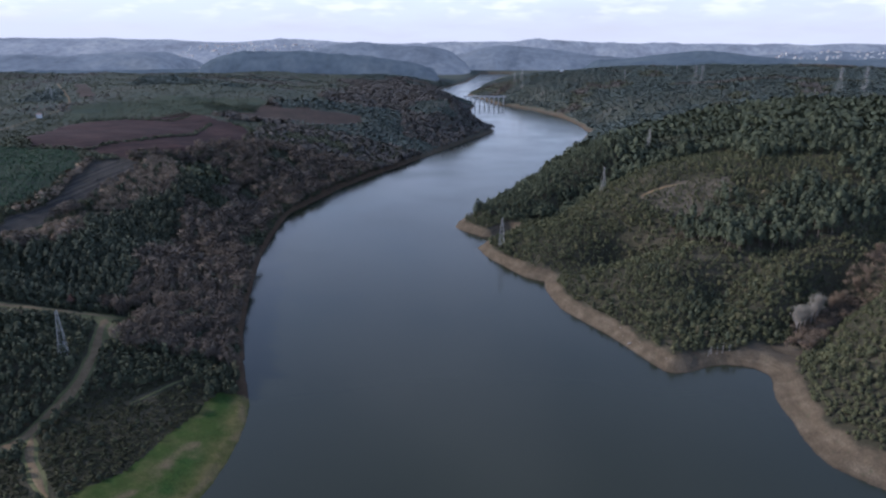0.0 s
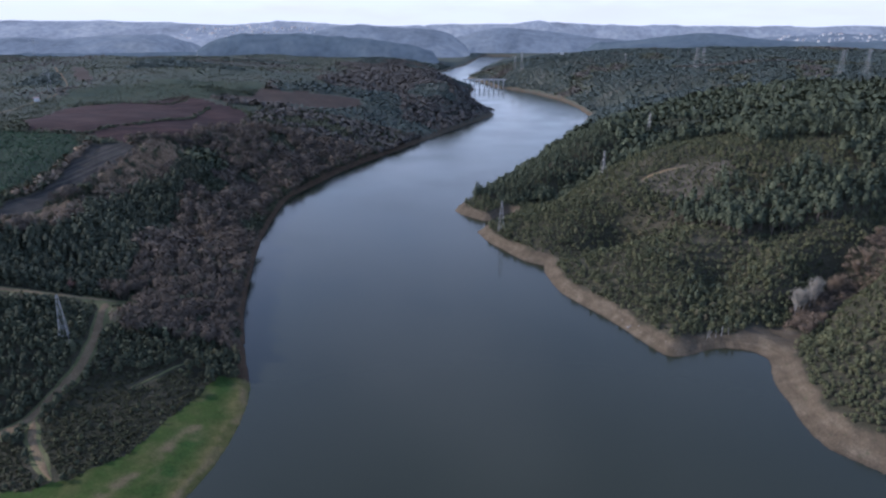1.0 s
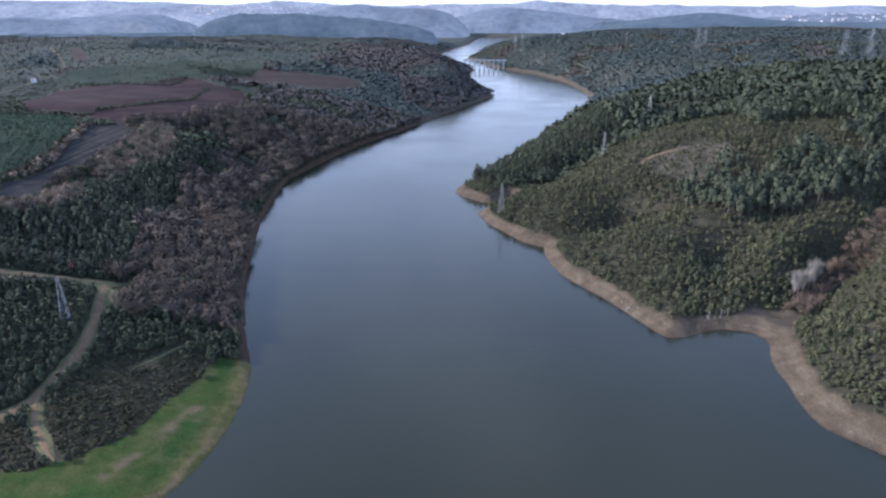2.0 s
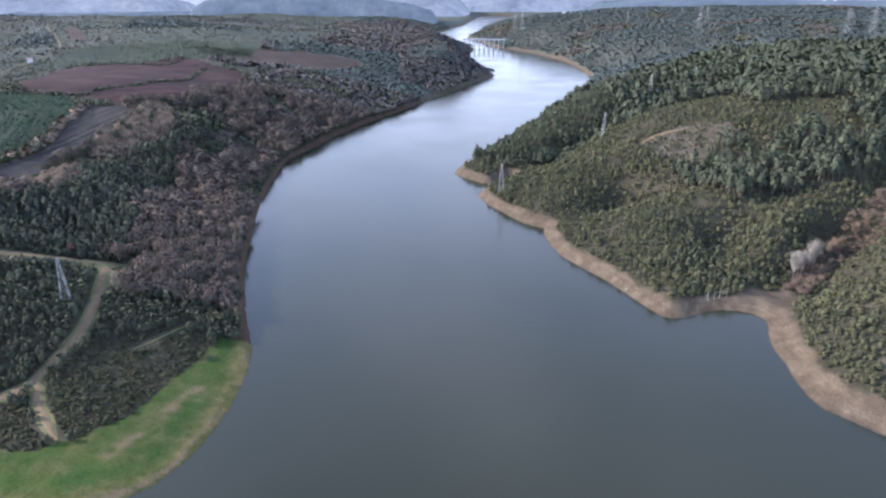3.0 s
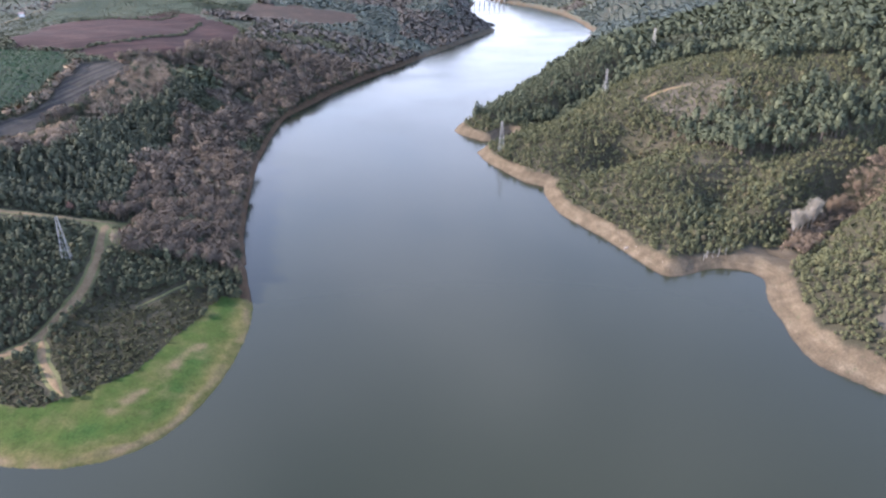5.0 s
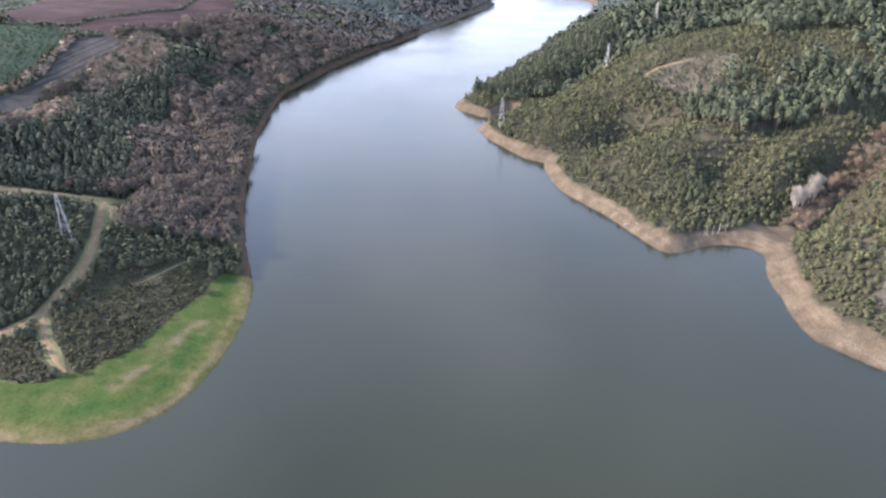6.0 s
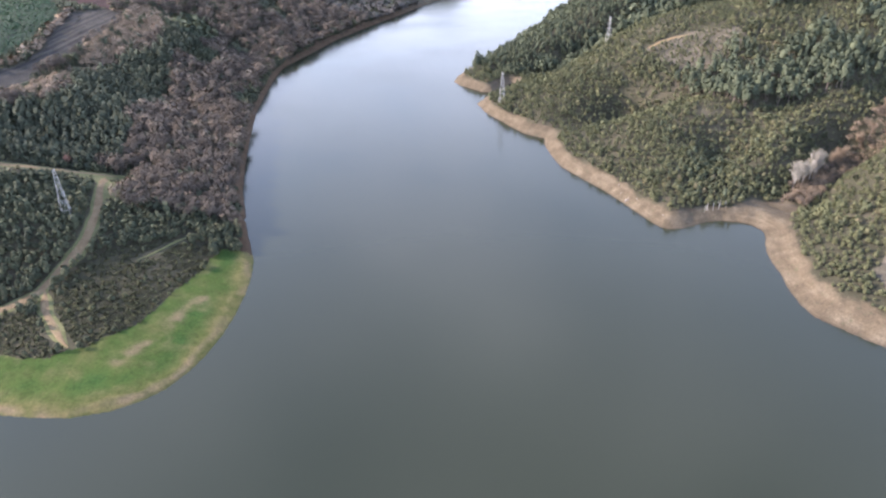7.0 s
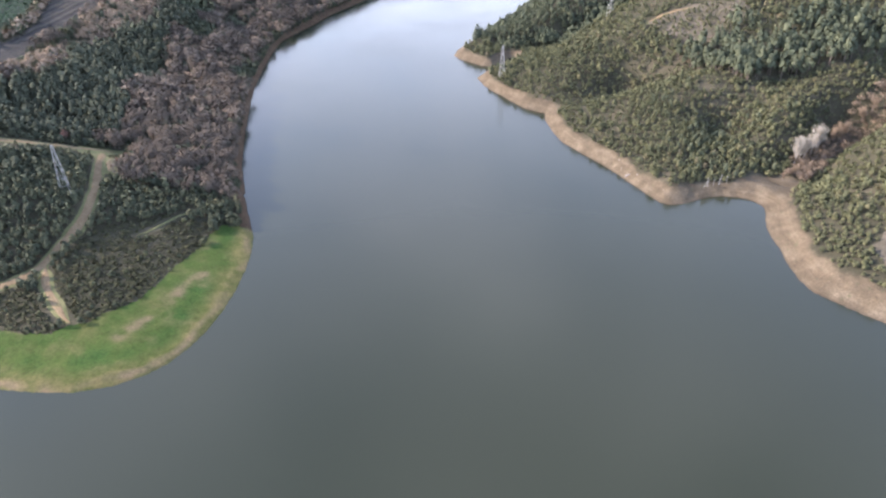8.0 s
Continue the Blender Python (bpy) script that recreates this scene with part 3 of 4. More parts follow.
def patch(name, polygon, material, label, category, lift=0.12, wobble=3.0):
    """A cover of the ground within an outline, following the ground's own facets."""
    mid = VERTS[FACES].mean(1)
    near = (mid[:, 0] > min(p[0] for p in polygon) - 9) & (mid[:, 0] < max(p[0] for p in polygon) + 9) & (mid[:, 1] > min(p[1] for p in polygon) - 9) & (mid[:, 1] < max(p[1] for p in polygon) + 9)
    chosen = np.where(near)[0]
    chosen = chosen[in_zone(mid[chosen, 0], mid[chosen, 1], polygon, wobble)]
    used, local = np.unique(FACES[chosen], return_inverse=True)
    v = VERTS[used] + (0, 0, lift)
    off = shore_distance(v[:, 0], v[:, 1]) + 4 * fbm(v[:, 0], v[:, 1], 14, 77, 3)
    edge = smooth(13, 3, off)
    streak = np.full(len(v), 1e9)
    for (x0, y0), (x1, y1) in zip(STREAK, STREAK[1:]):
        streak = np.minimum(streak, to_line(v[:, 0], v[:, 1], x0, y0, x1, y1))
    rub = fbm(v[:, 0], v[:, 1], 6, 79, 3)
    worn = np.maximum(np.exp(-(streak / 2.6) ** 2) * (0.5 + 1.6 * rub), np.exp(-((off - 2.2) / 1.8) ** 2) * (0.6 + 0.9 * rub))
    return tagged(sheet(name, v, local.reshape(-1, 4), material, True, edge=edge, worn=np.clip(worn, 0, 1)), label, category, kind="structure")


patch("meadow", MEADOW, GRASS, "bright green wet meadow grass with worn patches", "meadow", 0.08, 2.0)
patch("ploughed_field", RED_FIELD, RED, "reddish brown ploughed field on the plateau", "field", 0.15, 4)
patch("stubble_field", BROWN_FIELD, BROWN, "pale reddish brown fallow field", "field", 0.15, 6)
patch("crop_field", GREEN_FIELD, MOOR, "dull green winter crop field", "field", 0.15, 8)
patch("terraced_field", TERRACES, DARK, "dark bare terraced field", "field", 0.15)
patch("plantation_field", PLANTATION, GREEN, "green field of young planted pines", "field", 0.15)
patch("grass_verge", JUNCTION, VERGE, "dry yellow grass verge where the tracks meet", "verge", 0.1, 1.0)
patch("bare_spot", BARE_SPOT, CLEAR, "bare sandy spot in the scrub", "clearing", 0.12, 3)
patch("soil_scar", SCAR, BROWN, "pale bare soil scar on the plateau", "clearing", 0.15, 5)
patch("clearing", CLEARING, CLEAR, "stony brown clearing on the wooded hill", "clearing", 0.12, 5)


def track(points, width, material=DIRT, lift=0.32, label="pale brown rutted dirt track", name="dirt_track"):
    """A dirt track laid along the ground."""
    pts = [Vector(p) for p in points]
    line = []
    for i in range(len(pts) - 1):
        a, b, c, d = pts[max(i - 1, 0)], pts[i], pts[i + 1], pts[min(i + 2, len(pts) - 1)]
        n = max(2, int((c - b).length / 1.5))
        for k in range(n):
            s = k / n
            line.append(0.5 * (2 * b + (c - a) * s + (2 * a - 5 * b + 4 * c - d) * s * s + (3 * b - a - 3 * c + d) * s ** 3))
    line.append(pts[-1])
    P = np.array(line)
    T = np.gradient(P, axis=0)
    T /= np.linalg.norm(T, axis=1)[:, None]
    N = np.stack([T[:, 1], -T[:, 0]], 1)
    across = np.linspace(-1, 1, 7)
    ends = np.minimum(np.arange(len(P)), np.arange(len(P))[::-1]) / 6
    wide = width / 2 * (1 + 0.35 * fbm(P[:, 0], P[:, 1], 9, 81, 2)) * smooth(-0.3, 1, ends)
    X = P[:, None, 0] + N[:, None, 0] * across * wide[:, None]
    Y = P[:, None, 1] + N[:, None, 1] * across * wide[:, None]
    Z = height(X, Y) + lift - 0.10 * np.exp(-((np.abs(across) - 0.5) / 0.2) ** 2) - 0.25 * (np.abs(across) > 0.9)
    i = np.arange(X.size).reshape(X.shape)
    f = np.stack([i[:-1, :-1], i[:-1, 1:], i[1:, 1:], i[1:, :-1]], -1).reshape(-1, 4)
    return tagged(sheet(name, np.stack([X, Y, Z], -1).reshape(-1, 3), f, material, True), label, "track" if name == "dirt_track" else "verge", kind="structure")


for key, (points, width) in TRACKS.items():
    track(points, width, VERGE if key in ("heath", "terrace") else DIRT, label="faint grassed-over track" if key in ("heath", "terrace") else "pale brown rutted dirt track")
for key in ("upper", "main", "meadow"):
    track(TRACKS[key][0], TRACKS[key][1] + 3.2, VERGE, 0.17, "dry yellowish grass verge along a dirt track", "grass_verge")


# ---- far ridges, kilometres away ----
def ridge(crest, at, deep, skin, seed):
    """A long wooded ridge: crest heights along x at the distance `at`, falling away on both sides."""
    xs = np.linspace(crest[0][0], crest[-1][0], 150)
    top = np.interp(xs, [c[0] for c in crest], [c[1] for c in crest])
    top = np.convolve(np.pad(top, 3, mode="edge"), np.ones(7) / 7, "valid")
    v = np.linspace(-1, 1, 25)
    X, V = np.meshgrid(xs, v)
    Y = at + V * deep
    Z = (top[None] + 6) * (1 - V ** 2) - 6 + (30 * fbm(X, Y, 330, seed, 4) + 7 * fbm(X, Y, 70, seed + 9, 3)) * (1 - np.exp(-(V / 0.12) ** 2)) + 1.6 * fbm(X, Y, 18, seed + 5, 2)
    ends = smooth(0, 0.06, (X - xs[0]) / (xs[-1] - xs[0])) * smooth(0, 0.06, (xs[-1] - X) / (xs[-1] - xs[0]))
    Z = -8 + (Z + 8) * ends
    i = np.arange(X.size).reshape(X.shape)
    f = np.stack([i[:-1, :-1], i[:-1, 1:], i[1:, 1:], i[1:, :-1]], -1).reshape(-1, 4)
    return tagged(sheet("backdrop", np.stack([X, Y, Z], -1).reshape(-1, 3), f, skin, True), "distant wooded ridge with blue haze painted on", "hills", kind="structure")


# emission colours stand in for haze: paler and bluer the farther the ridge
NEAR_BLUE = distance_skin("ridge with light painted haze", (0.04, 0.05, 0.05), (0.076, 0.095, 0.121))
MID_BLUE = distance_skin("ridge with painted haze", (0.05, 0.055, 0.06), (0.150, 0.175, 0.207))
FAR_BLUE = distance_skin("ridge with thick painted haze", (0.06, 0.06, 0.07), (0.262, 0.288, 0.318))
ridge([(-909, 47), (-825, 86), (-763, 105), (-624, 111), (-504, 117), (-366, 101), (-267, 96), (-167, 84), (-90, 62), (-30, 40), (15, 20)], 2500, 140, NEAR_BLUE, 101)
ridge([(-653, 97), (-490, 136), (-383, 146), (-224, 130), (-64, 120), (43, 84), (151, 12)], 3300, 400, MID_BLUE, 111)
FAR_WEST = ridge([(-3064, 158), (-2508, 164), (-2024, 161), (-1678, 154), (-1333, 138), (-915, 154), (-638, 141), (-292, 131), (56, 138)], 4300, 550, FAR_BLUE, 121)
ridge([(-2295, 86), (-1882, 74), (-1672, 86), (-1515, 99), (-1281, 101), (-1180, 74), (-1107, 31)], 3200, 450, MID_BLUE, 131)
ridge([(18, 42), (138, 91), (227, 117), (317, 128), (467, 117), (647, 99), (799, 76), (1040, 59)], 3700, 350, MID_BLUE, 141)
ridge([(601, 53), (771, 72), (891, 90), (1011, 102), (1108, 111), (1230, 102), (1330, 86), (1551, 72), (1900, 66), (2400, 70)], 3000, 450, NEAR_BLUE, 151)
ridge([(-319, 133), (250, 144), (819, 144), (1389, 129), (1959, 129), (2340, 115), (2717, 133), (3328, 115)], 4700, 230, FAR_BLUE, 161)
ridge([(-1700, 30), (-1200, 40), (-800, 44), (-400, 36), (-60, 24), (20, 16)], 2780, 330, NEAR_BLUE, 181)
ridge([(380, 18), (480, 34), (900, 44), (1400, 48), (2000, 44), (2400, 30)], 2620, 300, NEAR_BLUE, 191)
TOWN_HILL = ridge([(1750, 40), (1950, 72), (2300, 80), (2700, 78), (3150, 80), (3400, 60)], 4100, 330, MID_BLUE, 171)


# ---- plants ----
def crown(rng, n, rx, rz, z0, size, slender=1.0, hollow=0.55, point=0.0, rise=0.35, rough=0.8):
    """n leaf clumps in a lumpy crown: triangles that mostly face outwards."""
    lumps = rng.normal(size=(5, 3)); lumps /= np.linalg.norm(lumps, axis=1)[:, None]
    way = rng.normal(size=(n, 3)); way /= np.linalg.norm(way, axis=1)[:, None]
    way[:, 2] = np.abs(way[:, 2]) * 1.2 - 0.35
    way /= np.linalg.norm(way, axis=1)[:, None]
    bulge = 0.75 + 0.35 * np.max(way @ lumps.T, axis=1)
    reach = bulge * rng.uniform(hollow, 1.0, n) ** 0.5
    c = way * reach[:, None]
    up = (c[:, 2] + 0.4) / 1.4
    c[:, :2] *= (1 - point * np.clip(up, 0, 1))[:, None]
    c = c * (rx, rx, rz) + (0, 0, z0)
    face = way + rng.normal(scale=0.45, size=(n, 3))
    face /= np.linalg.norm(face, axis=1)[:, None]
    side = np.cross(face, rng.normal(size=(n, 3))); side /= np.linalg.norm(side, axis=1)[:, None]
    other = np.cross(face, side)
    s = size * rng.uniform(0.65, 1.35, n)
    corners = []
    for k in range(3):
        t = 2 * np.pi * k / 3 + rng.uniform(-0.4, 0.4, n)
        corners.append(c + side * (np.cos(t) * s / slender)[:, None] + other * (np.sin(t) * s * slender)[:, None])
    v = np.stack(corners, 1).reshape(-1, 3)
    soft = (v - (0, 0, z0 - 0.25 * rz)) / (rx, rx, rz)
    soft = soft / np.linalg.norm(soft, axis=1)[:, None] + rough * np.repeat(face, 3, axis=0) + (0, 0, rise)
    return v, np.arange(3 * n).reshape(-1, 3), soft / np.linalg.norm(soft, axis=1)[:, None]


def stem(r, z1, lean=0.0):
    t = np.array([0, 2.1, 4.2])
    low = np.stack([r * np.cos(t), r * np.sin(t), 0 * t - 0.3], 1)
    high = np.stack([r * 0.4 * np.cos(t) + lean, r * 0.4 * np.sin(t), 0 * t + z1], 1)
    f = [(0, 1, 4), (0, 4, 3), (1, 2, 5), (1, 5, 4), (2, 0, 3), (2, 3, 5)]
    v = np.concatenate([low, high])
    return v, np.array(f), v * (1, 1, 0) / np.linalg.norm(v[:, :2], axis=1)[:, None]


def merged(*pieces):
    vs, fs, ns, base = [], [], [], 0
    for v, f, n in pieces:
        vs.append(v); fs.append(f + base); ns.append(n); base += len(v)
    return np.concatenate(vs), np.concatenate(fs), np.concatenate(ns)


def kinds(maker, count=7, seed=3):
    return [maker(np.random.RandomState(seed + k)) for k in range(count)]


def pine_kind(rng):
    return merged(stem(0.03, 0.8), crown(rng, 72, 0.21, 0.46, 0.56, 0.078, 1.0, 0.5, 0.45, 0.45, 0.55))


def shrub_kind(rng):
    return merged(stem(0.06, 0.4), crown(rng, 38, 0.40, 0.62, 0.46, 0.165, 1.0, 0.5, 0.3, 0.4, 1.1))


def bare_kind(rng):
    return merged(stem(0.03, 0.75), crown(rng, 120, 0.44, 0.42, 0.58, 0.058, 1.7, 0.4, 0.0, 0.5, 0.35))


def tuft_kind(rng):
    return crown(rng, 11, 0.55, 0.5, 0.3, 0.36, 1.0, 0.5, 0.0, 0.9)


def far_pine_kind(rng):
    return crown(rng, 7, 0.25, 0.5, 0.5, 0.29, 1.0, 0.5, 0.45, 1.6, 0.4)


def far_round_kind(rng):
    return crown(rng, 9, 0.45, 0.5, 0.45, 0.36, 1.0, 0.5, 0.0, 1.4, 0.4)


def low_kind(rng):
    return crown(rng, 5, 0.6, 0.5, 0.3, 0.55, 1.0, 0.5, 0.0, 1.2)


def mid_pine_kind(rng):
    return crown(rng, 22, 0.24, 0.5, 0.5, 0.16, 1.0, 0.5, 0.45, 0.8, 0.5)


MID_PINES = kinds(mid_pine_kind)
PINES, SHRUBS, BARES, TUFTS, LOWS, FAR_PINES, FAR_ROUNDS = (kinds(m) for m in (pine_kind, shrub_kind, bare_kind, tuft_kind, low_kind, far_pine_kind, far_round_kind))


def stand(name, at, tall, tints, shapes, material, label, category, seed, spread=(0.85, 1.2)):
    """Many plants of one kind in one mesh."""
    rng = np.random.RandomState(seed)
    x, y = at[:, 0], at[:, 1]
    z = height(x, y)
    pick, turn = rng.randint(len(shapes), size=len(x)), rng.uniform(0, 6.283, len(x))
    wide = tall * rng.uniform(*spread, len(x))
    vs, fs, ts, ns, base = [], [], [], [], 0
    for k, (v, f, n) in enumerate(shapes):
        m = np.where(pick == k)[0]
        if not len(m):
            continue
        c, s = np.cos(turn[m])[:, None], np.sin(turn[m])[:, None]
        vx = (v[None, :, 0] * c - v[None, :, 1] * s) * wide[m, None] + x[m, None]
        vy = (v[None, :, 0] * s + v[None, :, 1] * c) * wide[m, None] + y[m, None]
        vz = v[None, :, 2] * tall[m, None] + z[m, None]
        vs.append(np.stack([vx, vy, vz], -1).reshape(-1, 3))
        ns.append(np.stack([n[None, :, 0] * c - n[None, :, 1] * s, n[None, :, 0] * s + n[None, :, 1] * c, n[None, :, 2] + 0 * c], -1).reshape(-1, 3))
        fs.append((f[None] + (np.arange(len(m)) * len(v))[:, None, None]).reshape(-1, 3) + base)
        ts.append(np.repeat(tints[m], len(v)))
        base += len(m) * len(v)
    return tagged(sheet(name, np.concatenate(vs), np.concatenate(fs), material, True, np.concatenate(ns), tint=np.concatenate(ts)), label, category, kind="stuff")


def is_east(x, y):
    return x > np.interp(y, [0, 600, 1100, 1300, 1700, 2000], [0, -60, 130, 160, 110, 30])


def spots(x0, x1, y0, y1, step, seed):
    """Jittered places within a rectangle of the plan, kept to the valley that opens northwards."""
    rng = np.random.RandomState(seed)
    X, Y = np.meshgrid(np.arange(x0, x1, step), np.arange(y0, y1, step))
    X = X.ravel() + rng.uniform(-0.5, 0.5, X.size) * step
    Y = Y.ravel() + rng.uniform(-0.5, 0.5, Y.size) * step
    keep = np.abs(X) < 0.76 * Y + 45
    X, Y = X[keep], Y[keep]
    d = shore_distance(X, Y)
    keep = d > np.where(is_east(X, Y), 0.95, 0.55) * bank_width(X, Y) + 0.5
    X, Y, d = X[keep], Y[keep], d[keep]
    open_land = np.zeros(len(X), bool)
    for zone in (RED_FIELD, PLANTATION, TERRACES, GREEN_FIELD, BROWN_FIELD, MEADOW, MOUTH, BARE_SPOT, SCAR, JUNCTION):
        open_land |= in_zone(X, Y, zone)
    keep = ~open_land & (track_distance(X, Y) > 1.5)
    return np.stack([X[keep], Y[keep]], 1), d[keep], rng


# near land, up to about 900 m
P, D, rng = spots(-720, 720, 150, 900, 2.1, 201)
x, y = P[:, 0], P[:, 1]
u = rng.uniform(0, 1, len(x))
east = is_east(x, y)
stands_ = fbm(x, y, 45, 301, 3)
heath = in_zone(x, y, HEATH_EAST) | in_zone(x, y, HEATH_SOUTH)
pine = (in_zone(x, y, PINES_EAST, 6) & (stands_ > -0.35) & ~(in_zone(x, y, PINES_GAP, 5) & (stands_ < 0.12))) | in_zone(x, y, PINES_CAPE, 8) | in_zone(x, y, PINES_WEST, 6) | (east & (y > 560) & (stands_ > -0.15))
clearing = in_zone(x, y, CLEARING, 6)
ravine = in_zone(x, y, RAVINE, 4)
wood = ~east & ~heath & ~((x < -158) & (y < 330)) & ~in_zone(x, y, MAQUIS_WEST) & ~pine & (((D < 150) & (y > 285)) | ((y > 700) & (D < 190 + 60 * stands_))) & (fbm(x, y, 60, 311, 3) < 0.42)
brush = in_zone(x, y, BRUSH, 5) & ~pine
wood &= ~brush
plateau = ~east & (y > 650) & (D > 165 + 60 * stands_) & (stands_ < 0.45)
undergrowth = pine & east & (u > 0.42) & (u < 0.70)
maquis = ~heath & ~pine & ~clearing & ~ravine & ~wood & ~plateau & ~brush


def plant(name, mask, low, high, shapes, material, label, category, seed, lean=0.0, spread=(0.85, 1.2), vary=0.21):
    at = P[mask]
    r = np.random.RandomState(seed)
    tall = (low + (high - low) * r.uniform(0, 1, len(at)) ** 1.9) * (1 - 0.65 * smooth(13, 4, to_line(at[:, 0], at[:, 1], -250, 294, -172, 312))) * (1 + 0.25 * fbm(at[:, 0], at[:, 1], 25, seed + 3, 2))
    return stand(name, at, tall, np.clip(r.normal(0.45 + lean, vary, len(at)), 0, 1), shapes, material, label, category, seed, spread)


far_off = np.hypot(x, y) > 620


def single_kind(name, shape, trunk_mesh, crown_mat, label, category, group, count=6):
    """Meshes for single plants of one kind, one metre tall."""
    made = []
    for k in range(count):
        v, f, n = crown(np.random.RandomState(900 + k + len(name)), *shape)
        ob = sheet("crown", v, f, crown_mat, True, n, tint=np.full(len(v), 0.2 + 0.1 * k))
        v, f, n = stem(*trunk_mesh)
        tr = sheet("trunk", v, f, BARK)
        made.append((tr.data, ob.data))
        bpy.data.objects.remove(ob); bpy.data.objects.remove(tr)
    return name, made, label, category, group


def set_out(kind, mask, limit, low, high, seed):
    """Stand the first plants of a mask, those by the near end of the valley, as things of their own; gives the rest of the mask."""
    name, made, label, category, group = kind
    chosen = np.where(mask)[0]
    chosen = chosen[np.argsort(np.hypot(x[chosen], y[chosen]))][:limit]
    r = np.random.RandomState(seed)
    z = height(x[chosen], y[chosen])
    low_track = 1 - 0.65 * smooth(13, 4, to_line(x[chosen], y[chosen], -250, 294, -172, 312))
    for i, k in enumerate(chosen):
        thing = tagged(new(name), label, category, group)
        thing.matrix_basis = pose(x[k], y[k], z[i], 0, 0, r.uniform(0, 360)) @ Matrix.Scale(r.uniform(low, high) * low_track[i], 4)
        trunk_data, crown_data = made[r.randint(len(made))]
        new("trunk", trunk_data).parent = thing
        new("crown", crown_data).parent = thing
    rest = mask.copy()
    rest[chosen] = False
    return rest


pine_one = single_kind("pine_tree", (110, 0.21, 0.46, 0.56, 0.066, 1.0, 0.5, 0.45, 0.45, 0.55), (0.028, 0.8), PINE, "tall dark green pine on the hillside", "tree", "single pines")
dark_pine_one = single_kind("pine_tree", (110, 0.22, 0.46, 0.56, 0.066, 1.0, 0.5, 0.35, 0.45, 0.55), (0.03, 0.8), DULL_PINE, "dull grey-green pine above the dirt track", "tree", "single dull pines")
oak_one = single_kind("evergreen_shrub", (90, 0.42, 0.60, 0.45, 0.135, 1.0, 0.5, 0.25, 0.4, 1.1), (0.05, 0.4), OAK, "dull green evergreen shrub above the meadow", "shrub", "single evergreen shrubs")
olive_one = single_kind("olive_shrub", (90, 0.42, 0.60, 0.45, 0.135, 1.0, 0.5, 0.25, 0.4, 1.1), (0.05, 0.4), MAQUIS, "olive-green shrub on the slope above the bank", "shrub", "single olive-green shrubs")
bare_one = single_kind("leafless_tree", (180, 0.44, 0.42, 0.58, 0.05, 1.7, 0.4, 0.0, 0.5, 0.35), (0.03, 0.75), BARE, "leafless grey-brown tree above the shore", "tree", "single leafless trees")
cape = in_zone(x, y, PINES_CAPE, 8) & (np.hypot(x, y) < 760)
dense = np.where(east & ~cape, 0.27, 0.44)
pine = pine & (u < dense) | pine & (u > 0.9)
pine = set_out(dark_pine_one, pine & ~east & (u < dense), 130, 5.5, 9.5, 501) | (pine & east) | (pine & (u > 0.9))
pine = set_out(pine_one, pine & east & (u < dense), 170, 8.0, 14.5, 502) | (pine & ~east) | (pine & (u > 0.9))
thicket = maquis & (u < 0.80 + 0.45 * stands_)
maquis = set_out(oak_one, thicket & ~east, 290, 2.0, 4.4, 503) | (maquis & east)
maquis = set_out(olive_one, thicket & east, 290, 1.4, 2.9, 504) | (maquis & ~east)
wood = set_out(bare_one, wood & (u < 0.24), 280, 6.5, 10.0, 505) | (wood & (u >= 0.24))
plant("pine_forest", pine & east & cape & (u < dense), 4.5, 8.5, PINES, PINE, "dense low pine wood on a headland", "forest", 430)
pine &= ~cape
plant("pine_forest", pine & east & (u < dense) & ~far_off, 8.0, 15.0, PINES, PINE, "dark blue-green pine forest on the hillside", "forest", 401)
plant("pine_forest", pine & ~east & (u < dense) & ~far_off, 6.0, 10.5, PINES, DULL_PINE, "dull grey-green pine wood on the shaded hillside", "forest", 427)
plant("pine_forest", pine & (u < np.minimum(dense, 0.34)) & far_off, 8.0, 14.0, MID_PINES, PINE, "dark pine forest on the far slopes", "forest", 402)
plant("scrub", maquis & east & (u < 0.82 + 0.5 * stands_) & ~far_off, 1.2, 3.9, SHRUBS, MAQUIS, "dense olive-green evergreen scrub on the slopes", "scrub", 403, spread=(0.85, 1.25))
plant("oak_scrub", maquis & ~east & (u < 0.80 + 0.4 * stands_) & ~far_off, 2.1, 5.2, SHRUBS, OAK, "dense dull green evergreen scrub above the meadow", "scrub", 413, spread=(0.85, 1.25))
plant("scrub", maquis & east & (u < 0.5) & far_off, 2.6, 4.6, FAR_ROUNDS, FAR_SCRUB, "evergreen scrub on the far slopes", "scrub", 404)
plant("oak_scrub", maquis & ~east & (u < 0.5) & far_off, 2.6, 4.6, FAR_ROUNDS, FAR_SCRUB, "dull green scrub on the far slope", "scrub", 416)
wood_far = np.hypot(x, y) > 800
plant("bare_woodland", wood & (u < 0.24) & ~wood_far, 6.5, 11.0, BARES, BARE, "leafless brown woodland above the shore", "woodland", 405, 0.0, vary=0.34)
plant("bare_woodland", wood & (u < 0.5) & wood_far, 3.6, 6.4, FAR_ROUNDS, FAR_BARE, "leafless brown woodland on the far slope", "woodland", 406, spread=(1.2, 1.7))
plant("ravine_thicket", ravine & (u < 0.62), 2.4, 5.4, BARES, REED, "dry brown leafless thicket in a ravine", "thicket", 407, -0.35)
plant("dry_brush", brush & (u < 0.62), 2.4, 6.0, BARES, REED, "tan dry brush along a terraced field", "brush", 417, 0.3, (0.9, 1.4))
plant("clearing_shrubs", clearing & (u < 0.9), 0.8, 3.0, SHRUBS, MAQUIS, "sparse small shrubs in a stony clearing", "shrubs", 409)
